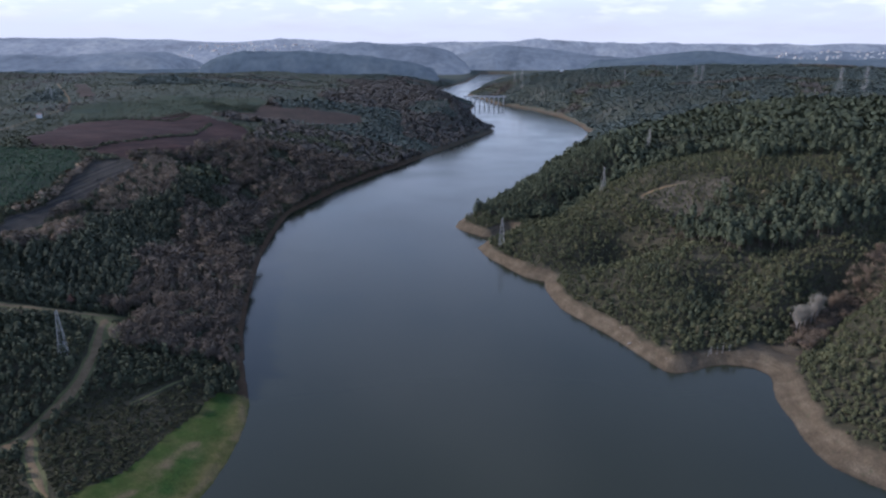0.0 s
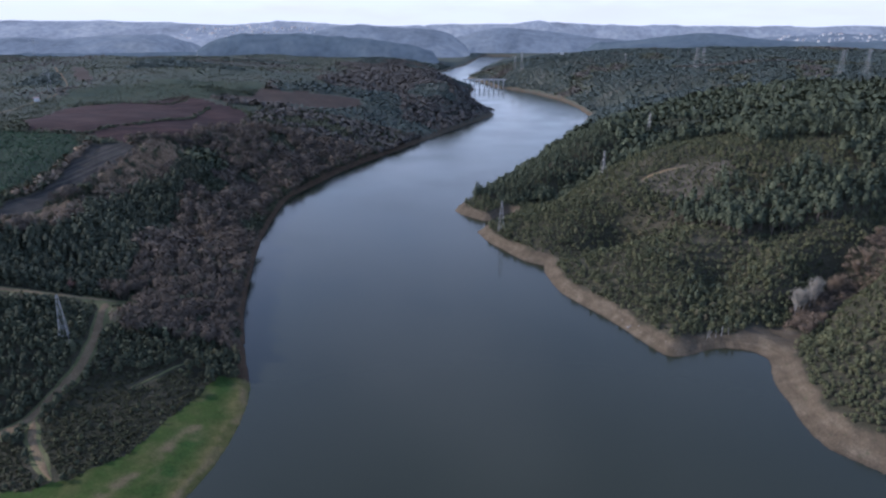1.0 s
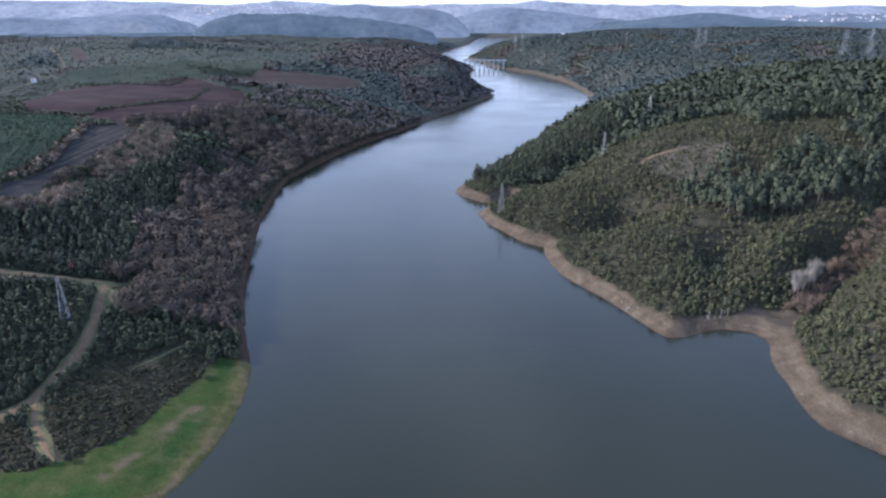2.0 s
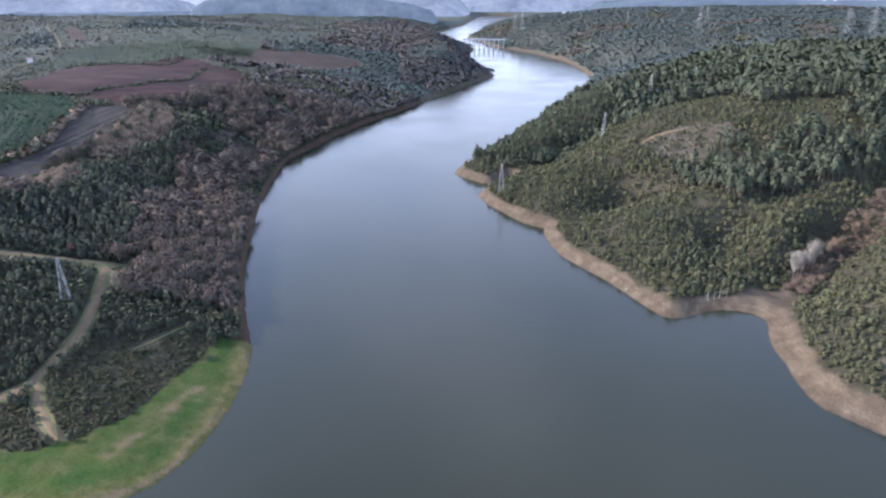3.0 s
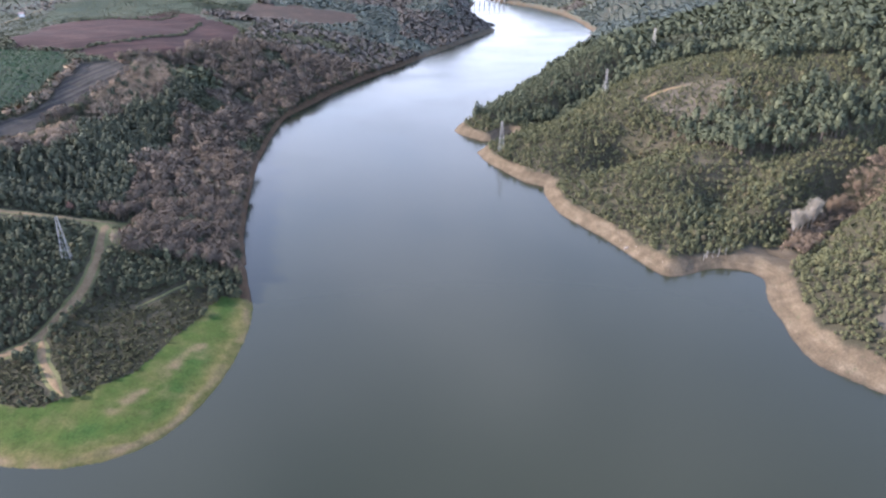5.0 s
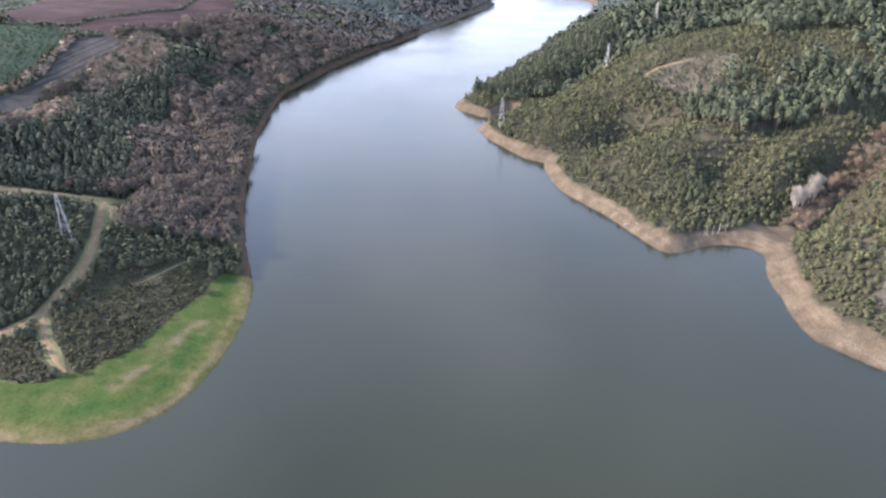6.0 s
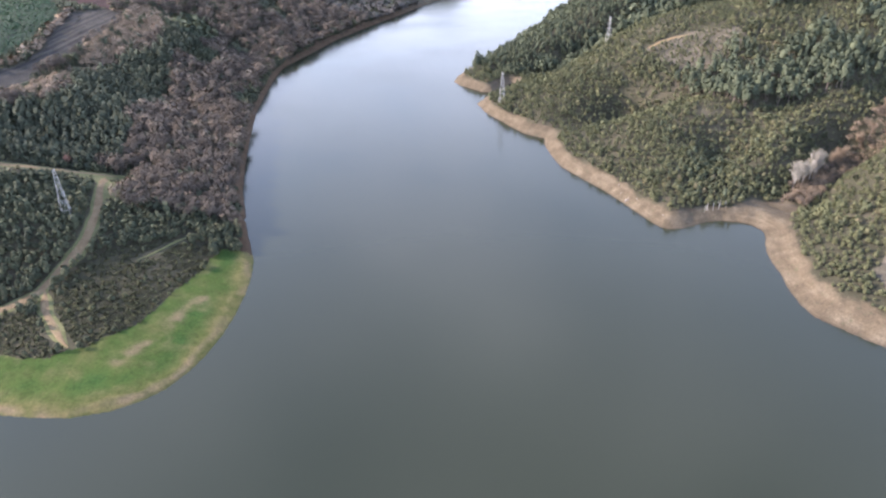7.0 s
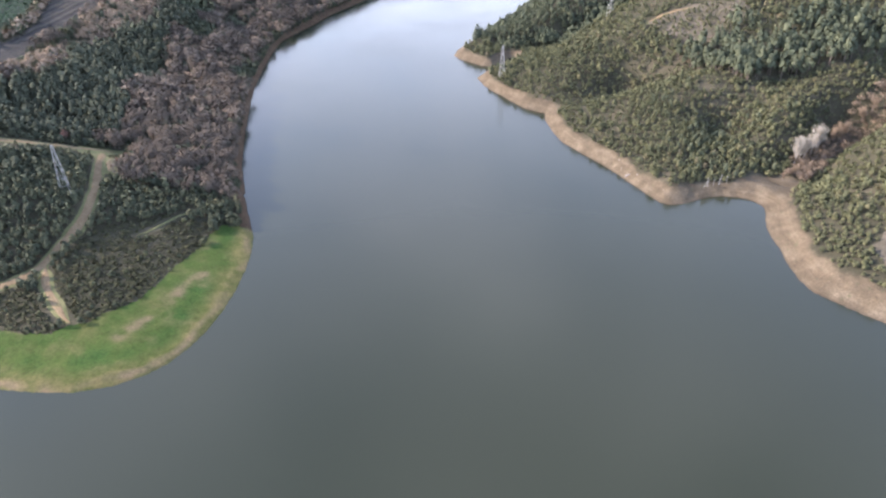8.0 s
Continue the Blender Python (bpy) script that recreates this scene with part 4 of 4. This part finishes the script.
mixed = (wood & (u > 0.82)) | (pine & ~east & (u > 0.9)) | (brush & (u > 0.93))
plant("evergreen_saplings", mixed, 3.5, 7.0, SHRUBS, OAK, "evergreen trees scattered in leafless woodland", "trees", 410, -0.1)

plant("undergrowth", undergrowth & ~far_off, 1.2, 3.4, SHRUBS, MAQUIS, "olive-green undergrowth between pines", "scrub", 428)
plant("scattered_pines", maquis & east & ~far_off & (u > 0.9 - 0.12 * fbm(x, y, 70, 351, 2)), 3.5, 6.5, PINES, PINE, "young pines scattered through evergreen scrub", "trees", 418)

plant("plateau_scrub", plateau & (u < 0.5 + 0.3 * stands_), 0.6, 1.5, LOWS, OAK, "low dark green scrub on the plateau", "scrub", 424, spread=(0.9, 1.5))

# low heath, thicker set
P, D, rng = spots(-230, -90, 170, 290, 1.05, 231)
P = P[(in_zone(P[:, 0], P[:, 1], HEATH_EAST) | in_zone(P[:, 0], P[:, 1], HEATH_SOUTH)) & (rng.uniform(0, 1, len(P)) < 0.96)]
plant("heath", np.ones(len(P), bool), 0.35, 1.15, TUFTS, HEATH, "low dark heath with scattered pale tufts", "heath", 408, spread=(0.9, 1.5))
# rough tufts on the green pasture
P = np.stack(np.meshgrid(np.arange(-525, -258, 3.4), np.arange(848, 1056, 3.4)), -1).reshape(-1, 2) + np.random.RandomState(261).uniform(-1.7, 1.7, (79 * 62, 2))
P = P[in_zone(P[:, 0], P[:, 1], GREEN_FIELD) & (fbm(P[:, 0], P[:, 1], 40, 263, 3) > -0.25)]
plant("pasture_tufts", np.ones(len(P), bool), 0.6, 1.5, LOWS, FAR_SCRUB, "low green tufts in rough pasture", "scrub", 429, spread=(0.9, 1.6))

# pale brush at the corner of the ploughed field
P, D, rng = spots(-290, -215, 540, 640, 2.4, 241)
P = P[inside(P[:, 0], P[:, 1], [(-284, 600), (-262, 632), (-238, 640), (-232, 600), (-246, 560), (-262, 570)])]
plant("dry_brush", np.ones(len(P), bool), 1.5, 3.5, TUFTS, REED, "pale dry brush beside a ploughed field", "brush", 414, spread=(1.0, 1.6))

# brush at the mouth of the ravine, round the poplars
P, D, rng = spots(160, 222, 298, 352, 1.9, 251)
P = P[inside(P[:, 0], P[:, 1], [(167, 304), (178, 315), (190, 323), (206, 336), (216, 346), (213, 336), (197, 321), (183, 306), (172, 301)])]
plant("ravine_thicket", np.ones(len(P), bool), 2.2, 4.5, BARES, REED, "brown leafless brush at the mouth of a ravine", "thicket", 419)

# furrow weeds along the terraces
rows_xy = np.stack(np.meshgrid(np.arange(-345, -245, 1.9), np.arange(355, 600, 1.0)), -1).reshape(-1, 2)
P = rows_xy[in_zone(rows_xy[:, 0], rows_xy[:, 1], TERRACES) & (np.abs(((rows_xy[:, 0] - 0.12 * rows_xy[:, 1]) / 5.5) % 1 - 0.5) < 0.2)]
plant("terrace_weeds", np.ones(len(P), bool), 0.3, 0.7, TUFTS, HEATH, "dark weeds along terrace edges", "weeds", 415)

# rows of young pines
rows_xy = np.stack(np.meshgrid(np.arange(-520, -280, 2.6), np.arange(390, 620, 3.4)), -1).reshape(-1, 2)
rows_xy = rows_xy + np.random.RandomState(7).uniform(-0.5, 0.5, rows_xy.shape)
P = rows_xy[in_zone(rows_xy[:, 0], rows_xy[:, 1], PLANTATION)]
plant("young_pine_rows", np.ones(len(P), bool), 1.0, 1.9, TUFTS, YOUNG, "rows of young planted pines", "plantation", 411)

# hedgerows round the fields; the last, by the terrace track, stands in for a bank's shade
HEDGES = [([(-452, 828), (-417, 837), (-397, 854), (-345, 862), (-337, 907)], PINE, 2.6), ([(-400, 612), (-363, 612), (-327, 620), (-320, 648), (-298, 700), (-282, 768), (-293, 860)], PINE, 2.4),
          ([(-281, 610), (-258, 645), (-230, 695), (-224, 772), (-234, 840), (-252, 860), (-269, 870)], PINE, 2.8), ([(-228, 861), (-204, 860), (-172, 871)], PINE, 3.0),
          ([(-365, 989), (-336, 996), (-264, 964)], PINE, 3.0), ([(-306, 580), (-300, 556), (-296, 522), (-288, 485), (-285, 456), (-288, 440)], REED, 4.2), ([(-270, 393), (-261, 408), (-256, 430), (-255, 450), (-253, 470)], PINE, 1.6)]
for points, material, tall in HEDGES:
    at = np.concatenate([np.linspace(a, b, max(2, int(math.dist(a, b) / 1.7)), endpoint=False) for a, b in zip(points, points[1:])])
    P = at + np.random.RandomState(5).normal(scale=1.3, size=at.shape)
    plant("hedgerow", np.ones(len(P), bool), tall * 0.6, tall * 1.4, TUFTS, material, "dry pale hedge of brush" if material is REED else "dark row along a field edge, hedge and bank shade", "hedge", 412 + len(points), spread=(1.0, 1.6))

# far land
P, D, rng = spots(-1900, 1900, 900, 2420, 5.8, 211)
x, y = P[:, 0], P[:, 1]
u = rng.uniform(0, 1, len(x))
east = is_east(x, y)
thick = fbm(x, y, 130, 321, 4)
slope = ~east & (D < 250 + 90 * fbm(x, y, 60, 331, 2))
pine = np.where(east, thick > -0.3, (slope & (thick > 0.05)) | ((thick > 0.3) & (np.abs(fbm(x, y, 220, 341, 2)) < 0.16)))
wood = ~pine & np.where(east, thick < -0.45, slope)
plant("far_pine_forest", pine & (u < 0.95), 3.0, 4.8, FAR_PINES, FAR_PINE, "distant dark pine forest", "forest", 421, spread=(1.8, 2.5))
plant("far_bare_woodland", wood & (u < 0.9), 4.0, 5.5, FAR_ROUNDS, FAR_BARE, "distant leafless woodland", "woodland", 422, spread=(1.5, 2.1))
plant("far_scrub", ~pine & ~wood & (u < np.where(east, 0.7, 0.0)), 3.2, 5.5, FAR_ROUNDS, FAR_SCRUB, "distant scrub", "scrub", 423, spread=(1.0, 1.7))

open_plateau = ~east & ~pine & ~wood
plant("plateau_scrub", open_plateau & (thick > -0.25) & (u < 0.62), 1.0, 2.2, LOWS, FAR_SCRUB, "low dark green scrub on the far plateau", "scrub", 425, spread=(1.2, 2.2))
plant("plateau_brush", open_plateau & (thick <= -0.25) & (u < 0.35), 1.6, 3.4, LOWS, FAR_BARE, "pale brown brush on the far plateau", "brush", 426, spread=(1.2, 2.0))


# ---- lattice masts and pylons ----
def lattice_mast(tall, base, top, floors, arms=(), slim=0.0040):
    """A four-legged lattice tower on an Empty at its foot."""
    mast = new("lattice_mast")
    corner = lambda i, z: Vector((((i in (0, 3)) * 2 - 1) * (base + (top - base) * z / tall) / 2, ((i in (0, 1)) * 2 - 1) * (base + (top - base) * z / tall) / 2, z))
    thick = slim * tall
    for i in range(4):
        bm = bmesh.new(); bar(bm, corner(i, -0.5), corner(i, tall), thick); part("leg", bm, STEEL, mast)
    heights = [tall * (1 - (1 - k / floors) ** 1.35) for k in range(floors + 1)]
    for z0, z1 in zip(heights, heights[1:]):
        for i in range(4):
            j = (i + 1) % 4
            a, b = (i, j) if heights.index(z0) % 2 else (j, i)
            bm = bmesh.new(); bar(bm, corner(a, z0), corner(b, z1), thick * 0.5, 3); part("diagonal_brace", bm, STEEL, mast)
            bm = bmesh.new(); bar(bm, corner(i, z1), corner(j, z1), thick * 0.8, 3); part("cross_brace", bm, STEEL, mast)
    for z, reach in arms:
        for s in (-1, 1):
            bm = bmesh.new()
            for q in (-1, 1):
                bar(bm, (0, q * top / 2, z), (s * reach, 0, z + 0.02 * tall), thick * 0.8, 3)
                bar(bm, (0, q * top / 2, z + 0.06 * tall), (s * reach, 0, z + 0.02 * tall), thick * 0.8, 3)
            part("crossarm", bm, STEEL, mast)
        for s in (-1, 1):
            bm = bmesh.new(); bar(bm, (s * reach, 0, z + 0.02 * tall), (s * reach, 0, z - 0.045 * tall), thick * 0.7, 5); part("insulator", bm, CONCRETE, mast)
    return mast


def ground_at(x, y):
    return float(height(np.array([x]), np.array([y]))[0])


small = lattice_mast(22, 4.0, 0.7, 8)
small.matrix_basis = pose(-164.1, 264.8, ground_at(-164.1, 264.8), 0, 0, 20)
tagged(small, "grey galvanised steel lattice mast standing in scrub", "pylon", "masts along the reservoir")
for x, y, turn, tall in ((42.6, 467.9, 10, 22.5), (130.6, 539.7, 25, 20.2), (204.6, 671.2, 30, 24.0), (391, 791, 30, 15), (577, 1070, 20, 19), (519, 1188, 20, 14), (271, 736, 15, 13)):
    copy_thing(small, pose(x, y, ground_at(x, y), 0, 0, turn) @ Matrix.Scale(tall / 22, 4))

big = lattice_mast(41, 8.0, 1.5, 8, ((29, 8.0), (34, 6.5), (38.5, 5.0)), 0.0031)
big.name = "power_pylon"
big.matrix_basis = pose(488, 1342.4, ground_at(488, 1342.4), 0, 0, 25)
tagged(big, "tall grey steel lattice power pylon on forested land", "pylon", "high-voltage pylons")
for x, y, turn, tall in ((564, 1512, 25, 36), (659, 1149, 15, 42), (690, 1130, 15, 42), (-642, 1829, 40, 24), (185, 1785, 60, 38), (198, 1744, 60, 46), (416, 1588, 30, 28), (613, 1824, 30, 20), (-534, 938, 30, 33), (-1240, 2130, 30, 62)):
    copy_thing(big, pose(x, y, ground_at(x, y), 0, 0, turn) @ Matrix.Scale(tall / 41, 4))


# ---- the bridge ----
bridge = tagged(new("bridge"), "pale concrete road bridge on tall piers across the reservoir", "bridge")
bridge.matrix_basis = pose(101, 1672, 0, 0, 0, -10)
bm = bmesh.new(); box(bm, -52, 52, -4.5, 4.5, 19.0, 20.6); part("deck", bm, CONCRETE, bridge)
for s in (-1, 1):
    bm = bmesh.new(); box(bm, -52, 52, s * 4.4 - 0.15, s * 4.4 + 0.15, 20.6, 21.6); part("parapet", bm, CONCRETE, bridge)
for k in range(9):
    px = -46 + 11.5 * k
    bm = bmesh.new()
    box(bm, px - 0.9, px + 0.9, -3.6, -2.0, -6, 18); box(bm, px - 0.9, px + 0.9, 2.0, 3.6, -6, 18); box(bm, px - 1.2, px + 1.2, -4.2, 4.2, 17.6, 18.99)
    part("pier", bm, CONCRETE, bridge)


# ---- single trees ----
def twig(verts, faces, a, b, r0, r1):
    """A three-sided tapered limb."""
    way = (b - a).normalized()
    side = way.orthogonal().normalized()
    other = way.cross(side)
    k = len(verts)
    for p, r in ((a, r0), (b, r1)):
        for t in (0, 2.094, 4.189):
            verts.append(p + (side * math.cos(t) + other * math.sin(t)) * r)
    for i in range(3):
        j = (i + 1) % 3
        faces.append((k + i, k + j, k + 3 + j)); faces.append((k + i, k + 3 + j, k + 3 + i))


def bare_tree(name, tall, spread_, bark, twigs, seed, fine_count=1100):
    """A leafless tree: trunk, limbs and a haze of twigs."""
    rng = random.Random(seed)
    parts = {"trunk": ([], []), "branchwork": ([], []), "crown": ([], [])}

    def grow(a, way, length, r, level):
        b = a + way * length
        twig(*parts[("trunk", "branchwork", "crown", "crown")[level]], a, b, r, r * 0.6)
        if level == 3:
            return
        for k in range((9, 6, 5)[level]):
            s = rng.uniform(0.35, 1.0)
            turn = rng.uniform(0, 6.283)
            out = Vector((math.cos(turn), math.sin(turn), 0)) * spread_ + Vector((0, 0, rng.uniform(0.5, 1.1)))
            grow(a.lerp(b, s), (way * 0.55 + out.normalized()).normalized(), length * rng.uniform(0.38, 0.6), r * 0.42, level + 1)

    for k in range(2):
        grow(Vector((rng.uniform(-0.6, 0.6), rng.uniform(-0.6, 0.6), -0.3)), Vector((rng.uniform(-0.12, 0.12), rng.uniform(-0.12, 0.12), 1)).normalized(), tall * 0.55, tall * 0.02, 0)
    thing = new(name)
    for part_name, (v, f) in parts.items():
        if part_name == "crown":
            tips = np.array([tuple(p) for p in v])
            pick = np.random.RandomState(seed)
            c = tips[pick.randint(len(tips), size=fine_count)] + pick.normal(scale=tall * 0.035, size=(fine_count, 3))
            fine = c[:, None] + pick.normal(scale=tall * 0.011, size=(fine_count, 3, 3)) * (0.9, 0.9, 2.6)
            k = len(v)
            v = np.concatenate([tips, fine.reshape(-1, 3)])
            f = f + [(k + 3 * i, k + 3 * i + 1, k + 3 * i + 2) for i in range(fine_count)]
        ob = sheet(part_name, [tuple(p) for p in v], f, bark if part_name != "crown" else twigs, False, tint=[0.5] * len(v))
        ob.parent = thing
    return thing


def stand_at(thing, x, y, turn=0, scale=1.0):
    thing.matrix_basis = pose(x, y, ground_at(x, y), 0, 0, turn) @ Matrix.Scale(scale, 4)
    return thing


poplar = tagged(stand_at(bare_tree("poplar_tree", 16, 0.62, PALE_BARK, PALE, 1, 380), 187.3, 327.6), "leafless white-barked poplar at the mouth of a ravine", "tree", "poplars in the ravine")
for x, y, turn, s in ((189.8, 329.4, 80, 0.95), (192.6, 331.5, 190, 0.9), (198.3, 335.6, 220, 1.05), (201.2, 337.4, 150, 1.1), (203.6, 338.6, 300, 0.95)):
    copy_thing(poplar, pose(x, y, ground_at(x, y), 0, 0, turn) @ Matrix.Scale(s, 4))
grey = tagged(stand_at(bare_tree("bare_tree", 13, 0.9, BARK, REED, 5), 216, 347), "spreading leafless brown tree in a ravine", "tree", "bare trees")
for x, y, turn, s in ((183, 318.5, 40, 0.4), (177, 313, 260, 0.38), (187, 321, 310, 0.4), (223, 350, 70, 1.15), (240, 366, 140, 0.9), (246, 369, 200, 0.8), (179, 312, 20, 0.5), (173, 309, 100, 0.42), (182, 316, 190, 0.45), (262, 385, 30, 0.8),
                      (-155.8, 378.3, 10, 0.85), (-150, 384, 60, 0.7), (-157.6, 353, 130, 0.7), (-152, 341, 200, 0.65), (-146, 338, 20, 0.55), (-160, 347, 300, 0.6)):
    copy_thing(grey, pose(x, y, ground_at(x, y), 0, 0, turn) @ Matrix.Scale(s, 4))
rusty = tagged(stand_at(bare_tree("rusty_tree", 8, 0.9, BARK, RUST, 9), -192, 324), "small tree with rust-red dry twigs beside dark pines", "tree", "rusty trees")
for x, y, turn, s in ((-158, 303.5, 50, 0.6), (-153, 306, 120, 0.6), (-161, 318, 200, 0.55), (-204, 296, 20, 0.5), (262, 330, 90, 0.7)):
    copy_thing(rusty, pose(x, y, ground_at(x, y), 0, 0, turn) @ Matrix.Scale(s, 4))


# ---- bushes beside the tracks and the meadow ----
def bush(seed):
    thing = new("evergreen_bush")
    rng = np.random.RandomState(seed)
    v, f, n = stem(0.08, 0.5)
    sheet("stem", v * 3, f, BARK).parent = thing
    v, f, n = crown(rng, 90, 0.5, 0.55, 0.42, 0.15, 1.0, 0.5)
    sheet("crown", v * 3, f, OAK if seed % 2 else MAQUIS, True, n, tint=np.full(len(v), 0.5)).parent = thing
    return tagged(thing, "rounded evergreen bush beside a dirt track" if seed % 2 else "olive-green evergreen bush in low heath", "bush", "single bushes")


BUSHES = [bush(k) for k in (51, 52, 53)]
rng = np.random.RandomState(77)
spare = list(BUSHES)
placed = 0
while placed < 90:
    x, y = rng.uniform(-225, -95), rng.uniform(178, 320)
    near_track = float(track_distance(np.array([x]), np.array([y]))[0])
    in_heath = bool(inside(np.array([x]), np.array([y]), HEATH_EAST)[0] | inside(np.array([x]), np.array([y]), HEATH_SOUTH)[0])
    if (1.5 < near_track < 5 or (in_heath and rng.uniform() < 0.35 and near_track > 1.5)) and not bool(inside(np.array([x]), np.array([y]), MEADOW)[0]) and abs(y - 303) > 7:
        m = pose(x, y, ground_at(x, y), 0, 0, rng.uniform(0, 360)) @ Matrix.Scale(rng.uniform(0.5, 1.0), 4)
        if spare:
            spare.pop().matrix_basis = m
        else:
            copy_thing(BUSHES[placed % 3], m)
        placed += 1


# ---- pale dead trunks and stones on the shore ----
def dead_trunk(seed):
    rng = random.Random(seed)
    v, f = [], []
    a, b = Vector((0, 0, -0.3)), Vector((rng.uniform(-0.8, 0.8), 0.3, 5))
    twig(v, f, a, b, 0.16, 0.06)
    for k in range(4):
        s = rng.uniform(0.4, 0.95)
        p = a.lerp(b, s)
        twig(v, f, p, p + Vector((rng.uniform(-1.2, 1.2), rng.uniform(-1.2, 1.2), rng.uniform(0.6, 1.4))), 0.07, 0.02)
    return tagged(sheet("dead_trunk", [tuple(p) for p in v], f, PALE_BARK), "bleached dead tree trunk at the edge of the bay", "dead tree", "dead trunks at the bay")


snag = dead_trunk(3)
stand_at(snag, 131, 299)
for x, y, turn, s in ((134, 299.5, 60, 0.9), (137, 300.5, 140, 1.1), (129, 298, 200, 0.7), (141, 301.5, 20, 0.8)):
    copy_thing(snag, pose(x, y, ground_at(x, y), 0, 0, turn) @ Matrix.Scale(s, 4))


def stone(seed):
    bm = bmesh.new()
    bmesh.ops.create_icosphere(bm, subdivisions=2, radius=0.9)
    rng = random.Random(seed)
    shift = Vector((rng.uniform(0, 9), rng.uniform(0, 9), rng.uniform(0, 9)))
    for v in bm.verts:
        v.co *= 1 + 0.45 * noise.noise(v.co * 1.3 + shift)
        v.co.z *= 0.6
    me = bpy.data.meshes.new("stone")
    bm.to_mesh(me); bm.free()
    me.materials.append(STONE)
    return tagged(new("stone", me), "pale bare stone on the brown shore bank", "stone", "stones on the bank")


pebble = stone(4)
pebble.matrix_basis = pose(95.5, 316, ground_at(95.5, 316))
for k in range(8):
    along = k / 8
    x, y = 90 + 16 * along + rng.uniform(-1, 5), 325 - 33 * along + rng.uniform(-2, 5)
    if ground_at(x, y) > 0.4:
        copy_thing(pebble, pose(x, y, ground_at(x, y), 0, 0, rng.uniform(0, 360)) @ Matrix.Scale(rng.uniform(0.3, 0.6), 4))


# ---- houses far away ----
def house(w, d, h, flat):
    home = new("house")
    bm = bmesh.new(); box(bm, -w / 2, w / 2, -d / 2, d / 2, -3, h); part("wall", bm, WHITE, home)
    bm = bmesh.new()
    if flat:
        box(bm, -w / 2 - 0.3, w / 2 + 0.3, -d / 2 - 0.3, d / 2 + 0.3, h, h + 0.6)
    else:
        r = [bm.verts.new(p) for p in ((-w / 2 - 0.5, -d / 2 - 0.5, h), (w / 2 + 0.5, -d / 2 - 0.5, h), (w / 2 + 0.5, d / 2 + 0.5, h), (-w / 2 - 0.5, d / 2 + 0.5, h), (-w / 2, 0, h + 3), (w / 2, 0, h + 3))]
        for f in ((0, 1, 5, 4), (2, 3, 4, 5), (1, 2, 5), (3, 0, 4), (3, 2, 1, 0)):
            bm.faces.new([r[i] for i in f])
    part("roof", bm, CONCRETE if flat else TILE, home)
    return home

HOUSES = [tagged(house(11, 9, 7, False), "small white house with a clay roof in a distant town", "house", "houses of the distant towns"),
          tagged(house(16, 12, 14, True), "white flat-roofed block in a distant town", "house", "blocks of the distant towns")]
rng = random.Random(12)


def settle(count, x0, x1, y0, y1, surface, blocks=0.6, small=0.5, large=0.95):
    for _ in range(count):
        x, y = rng.uniform(x0, x1), rng.uniform(y0, y1)
        first = HOUSES[rng.random() < blocks]
        s = rng.uniform(small, large)
        copy_thing(first, pose(x, y, surface(x, y), 0, 0, rng.uniform(-40, 40)) @ Matrix.Scale(s, 4))


def on_ridge(ob):
    """The height of a far ridge's skin below a place."""
    v = np.array([c.co for c in ob.data.vertices]) if len(ob.data.vertices) < 20000 else None
    return lambda x, y: float(v[np.argmin((v[:, 0] - x) ** 2 + (v[:, 1] - y) ** 2), 2])


HOUSES[0].matrix_basis = pose(-1393, 2378, ground_at(-1393, 2378), 0, 0, 15) @ Matrix.Scale(1.6, 4)
HOUSES[1].matrix_basis = pose(352, 2060, ground_at(352, 2060), 0, 0, -10) @ Matrix.Scale(0.7, 4)
copy_thing(HOUSES[0], pose(-522, 882, ground_at(-522, 882), 0, 0, 30) @ Matrix.Scale(0.35, 4))
settle(185, 1900, 3200, 3800, 4110, on_ridge(TOWN_HILL), 0.6, 0.35, 0.75)
settle(110, -1480, -720, 3860, 4080, on_ridge(FAR_WEST), 0.4, 0.4, 0.75)
